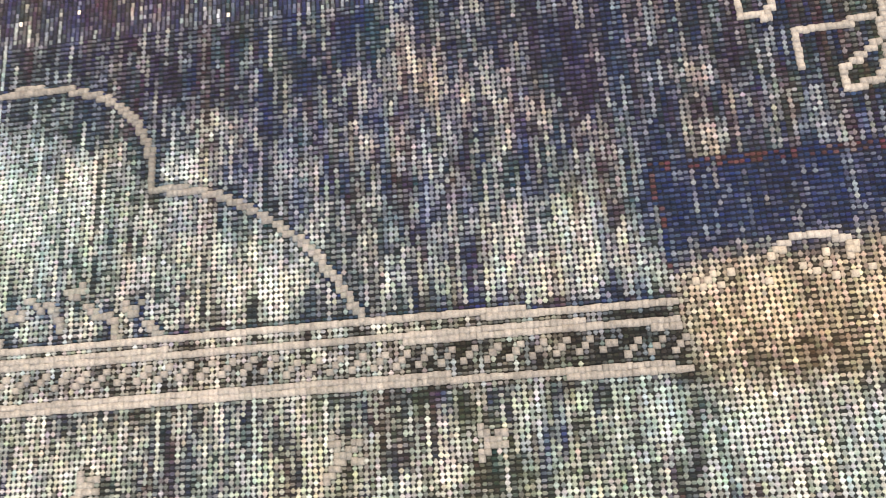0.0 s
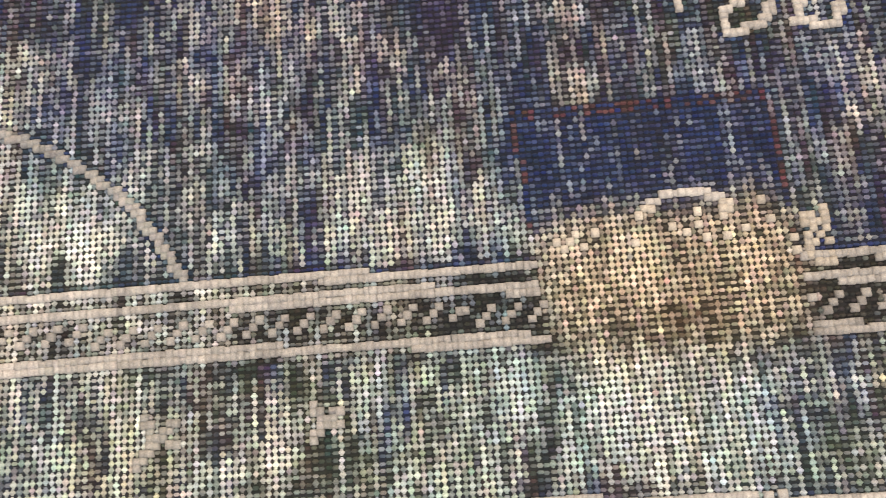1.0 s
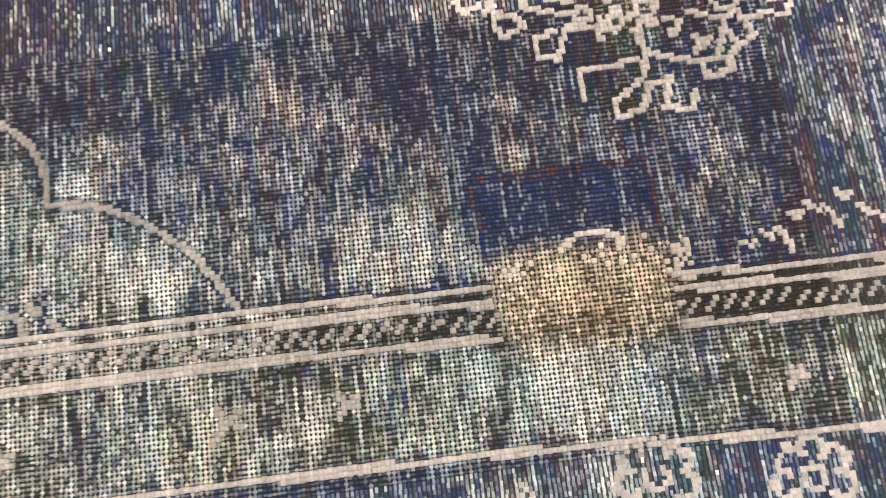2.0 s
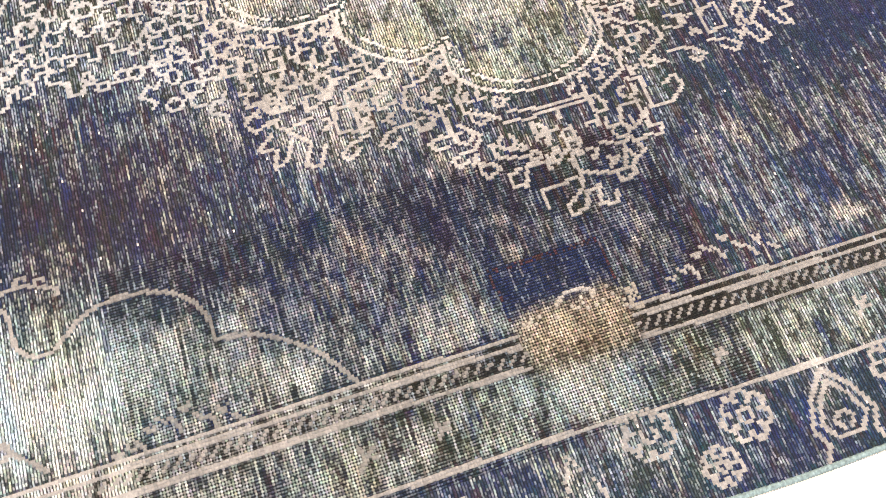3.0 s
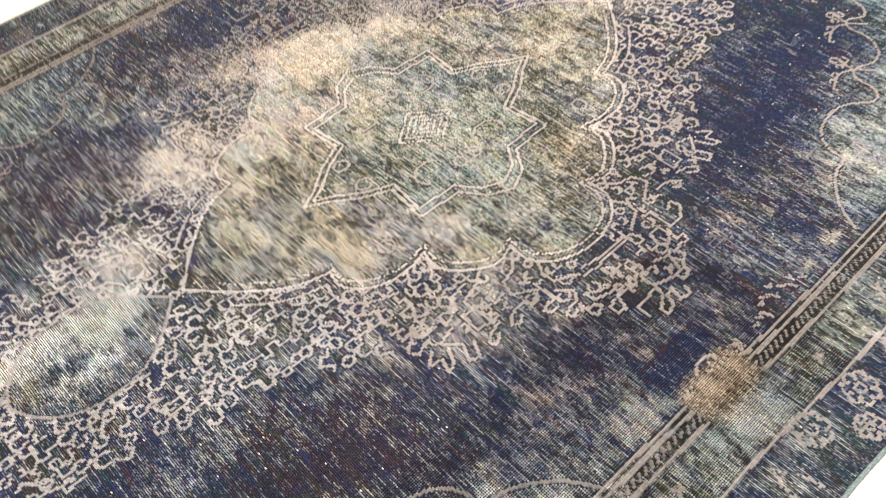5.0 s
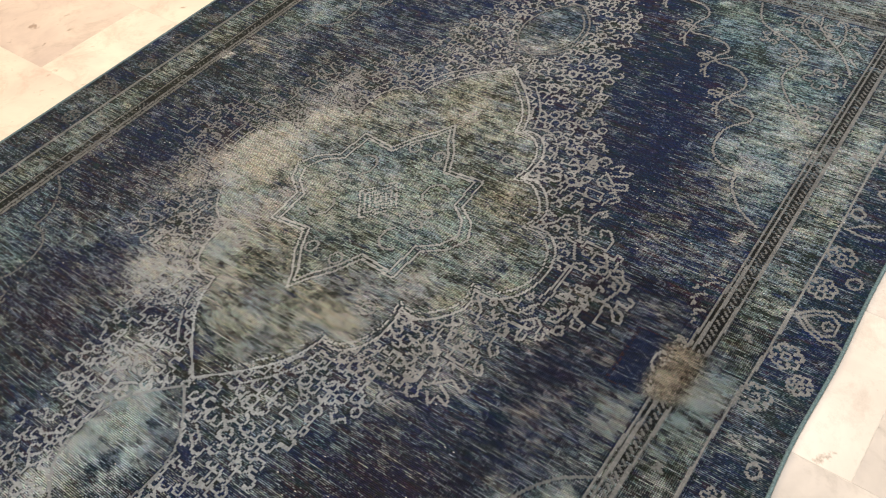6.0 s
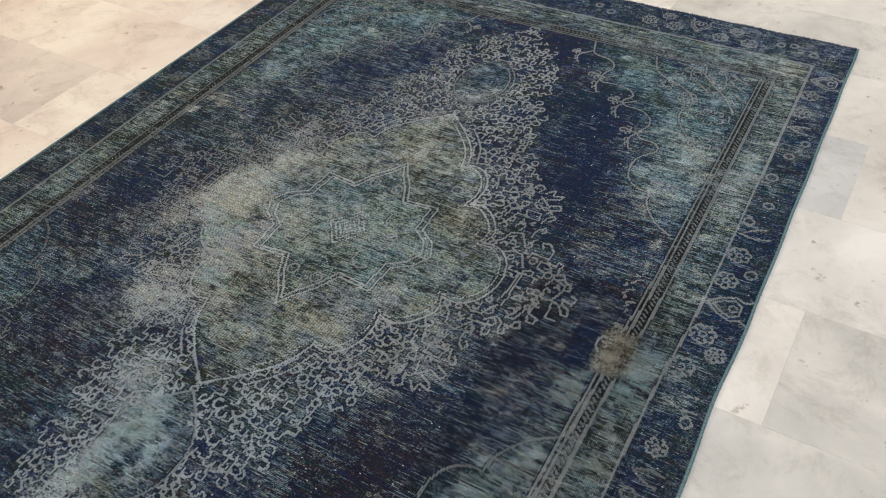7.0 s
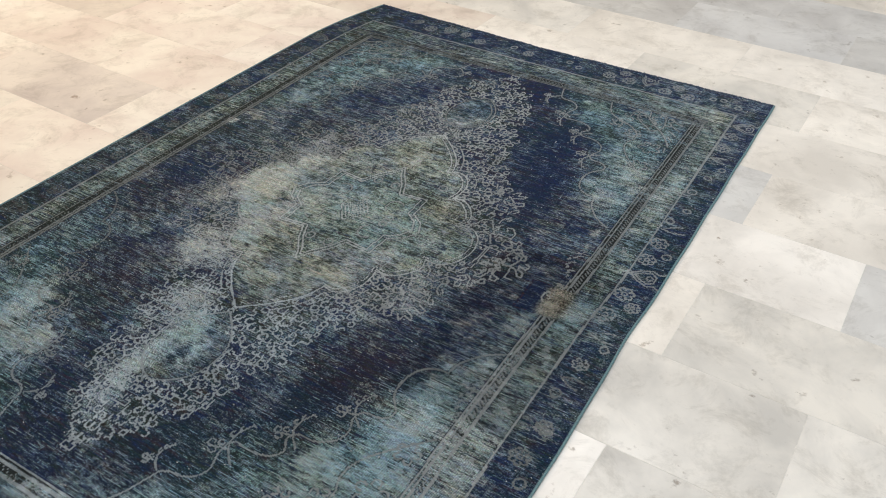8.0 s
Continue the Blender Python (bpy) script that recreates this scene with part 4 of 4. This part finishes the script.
def foundation(parent):
    """The woven ground that shows between the cords, its dye darkened to about a third."""
    nx = NX // 2
    ex, ev = np.arange(nx + 1) * 2 * PX - 1.0, np.arange(NY + 1) * PY + NEAR_END
    gx2, gv2 = np.meshgrid(ex, ev, indexing="ij")
    verts = np.stack([gx2.ravel(), gv2.ravel(), np.full(gx2.size, GAP_Z)], 1)
    i, j = [q.ravel() for q in np.meshgrid(np.arange(nx), np.arange(NY), indexing="ij")]
    corner_of = i * (NY + 1) + j
    loops = np.stack([corner_of, corner_of + NY + 1, corner_of + NY + 2, corner_of + 1], 1).ravel()
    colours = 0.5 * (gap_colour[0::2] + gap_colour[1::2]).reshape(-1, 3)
    return woven("foundation", verts, loops, np.full(len(i), 4), colours, parent, "woven ground between the cords, in darkened dye", "stuff")


rug = tagged(new("rug"), "worn overdyed blue oriental rug lying flat on marble tiles", "rug")
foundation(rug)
left = np.ones((NX, NY), bool)          # knots not yet given to a part


def part_of_rug(name, mask, label=""):
    mask = mask & left
    if mask.sum() > 3:
        left[mask] = False
        knots(name, mask, rug, label)


for number, (kind, cx, cy, r) in enumerate(figures):
    part_of_rug(kind, (np.hypot(X - cx, V - cy) < r * 1.05) & in_outer | (outline == 101 + number), "")
part_of_rug("mended_patch", in_patch, "tan and dark blue mended square with frayed seams")
for ident, kind, label in ((GUARD, "guard_stripe", "beige lines and toothed stripe"), (LINE, "border_line", "beige border line"), (MEDAL, "medallion_outline", "double beige outline"),
                           (STARL, "star_outline", "double beige star outline"), (LACEL, "lacework", "beige curls and looped flowers"), (SCROLL, "corner_scroll", "thin beige scrolling vine"),
                           (PENDL, "pendant_outline", "double beige oval outline"), (DIAMOND, "centre_diamond", "small concentric beige diamond"), (MOTIF, "small_flower", "little pale flowers and rings")):
    part_of_rug(kind, outline == ident, label)
part_of_rug("star_ground", in_star, "teal worn ground of the central star")
part_of_rug("medallion_ground", in_medallion, "grey-green ground worn to tan cotton")
part_of_rug("pendant_ground", in_pendant & (V > 0), "pale worn ground")
part_of_rug("pendant_ground", in_pendant, "pale worn ground")
part_of_rug("guard_ground", in_guard, "dark brown guard stripe")
part_of_rug("main_border", in_main, "grey-green worn main border")
part_of_rug("outer_border", in_outer, "navy outer border")
part_of_rug("lacework_ground", in_lace, "dark ground between the lacework")
for a in (1, -1):
    for b in (1, -1):
        part_of_rug("corner_ground", in_spandrel & (X * a > 0) & (V * b > 0), "worn teal and green corner ground")
part_of_rug("field", left.copy(), "navy field with wine-coloured and white weft streaks")


def edging(name, path, radius, mat, label, rough):
    """An overcast edge: a cord whose wraps stand out one by one."""
    r = np.random.default_rng(len(path))
    bm = bmesh.new()
    rings = []
    for n, (px, py) in enumerate(path):
        q = path[min(n + 1, len(path) - 1)], path[max(n - 1, 0)]
        way = Vector((q[0][0] - q[1][0], q[0][1] - q[1][1], 0)).normalized()
        flank = Vector((way.y, -way.x, 0))
        size = radius * (1.0 + (0.18 if n % 2 else -0.12)) * (1 + rough * r.normal())
        rings.append([bm.verts.new(Vector((px, py, 0.0048)) + flank * size * math.cos(a) + Vector((0, 0, 0.9 * size * math.sin(a))))
                      for a in (2 * math.pi * k / 6 for k in range(6))])
    for a, b in zip(rings, rings[1:]):
        for k in range(6):
            bm.faces.new((a[k], a[(k + 1) % 6], b[(k + 1) % 6], b[k])).smooth = True
    bm.faces.new(rings[0])
    bm.faces.new(rings[-1])
    return linked(name, bm, mat, rug, label)


long_v = np.arange(NEAR_END, FAR_END, PY / 2)
for s in (1.0, -1.0):
    ex, ey = placed(np.full(len(long_v), s * 1.002), long_v)
    edging("selvedge", list(zip(ex, ey)), 0.0038, TEAL_WOOL, "teal overcast side edge", 0.05)
wide_x = np.arange(-1.0, 1.0, PX / 2)
for ve in (FAR_END, NEAR_END):
    ex, ey = placed(wide_x, np.full(len(wide_x), ve))
    edging("end_hem", list(zip(ex, ey)), 0.0045, DARK_WOOL, "frayed dark end", 0.25)


def tufts(name, ve, way):
    """Short loose threads along a rug's end."""
    r = np.random.default_rng(31)
    bm = bmesh.new()
    for _ in range(420):
        x0 = r.uniform(-0.99, 0.99)
        px, py = placed(np.array([x0]), np.array([ve]))
        a, length = r.normal(0, 0.6), r.uniform(0.004, 0.013)
        root = Vector((float(px[0]), float(py[0]), 0.005))
        tip = root + Vector((math.sin(a) * length, way * math.cos(a) * length, -0.002))
        flank = Vector((0.0007, 0, 0))
        low = [bm.verts.new(root - flank), bm.verts.new(root + flank), bm.verts.new(root + Vector((0, 0, 0.0014)))]
        top = bm.verts.new(tip)
        for k in range(3):
            bm.faces.new((low[k], low[(k + 1) % 3], top))
    return tagged(linked(name, bm, DARK_WOOL, rug, "short loose threads"), kind="stuff")


tufts("fringe", FAR_END, 1)
tufts("fringe", NEAR_END, -1)
backing = bmesh.new()
grid = [[backing.verts.new((*[float(q[0]) for q in placed(np.array([x]), np.array([v]))], 0.0015)) for v in np.linspace(NEAR_END, FAR_END, 24)] for x in np.linspace(-1, 1, 16)]
for a, b in zip(grid, grid[1:]):
    for k in range(23):
        backing.faces.new((a[k], b[k], b[k + 1], a[k + 1]))
linked("backing", backing, JUTE, rug, "cotton backing")

# ------------------------------------------------------------------ floor tiles, in running bond
TILE_L, TILE_W, JOINT = 0.770, 0.3625, 0.0010
TURN = -1.4


def tile_mesh(name, mat):
    bm = slab((-TILE_L / 2 + JOINT / 2, -TILE_W / 2 + JOINT / 2, -0.012), (TILE_L / 2 - JOINT / 2, TILE_W / 2 - JOINT / 2, 0.0), 0.0006)
    me = bpy.data.meshes.new(name)
    bm.to_mesh(me)
    bm.free()
    me.materials.append(mat)
    return me


pale_tile, grey_tile, left_warm_tile = tile_mesh("tile", MARBLE), tile_mesh("tile", GREY_MARBLE), tile_mesh("tile", LEFT_WARM_MARBLE)
rose_tile = tile_mesh("tile", ROSE_MARBLE)
beige_tile = tile_mesh("tile", BEIGE_MARBLE)
GREY = {(2, -1), (1, 0), (6, -1), (6, 0), (6, -2), (7, -1), (7, 0), (7, -2), (5, 1), (-3, 1), (4, -5), (3, 2)}
BEIGE = {(0, 0), (-1, -1), (-1, 0), (-2, 0), (-2, 1), (-3, 0), (0, 1), (4, -1), (1, 1), (3, 0), (5, -3)}
origin = pose(1.098, -0.157, 0, 0, 0, TURN)
for r in range(-9, 14):
    for c in range(-7, 4):
        shift = 0.385 if r % 2 else 0.0
        ob = new("tile", grey_tile if (r, c) in GREY else rose_tile if (r, c) in {(0, -4), (2, -5), (4, -4)} else beige_tile if (r, c) in BEIGE else left_warm_tile if c < -2 else pale_tile)
        ob.parent = floor
        ob.matrix_basis = origin @ pose((c + 0.5) * TILE_L + shift, (r + 0.5) * TILE_W, 0.0, 0, 0, 180 * ((r * 7 + c * 3) % 2))
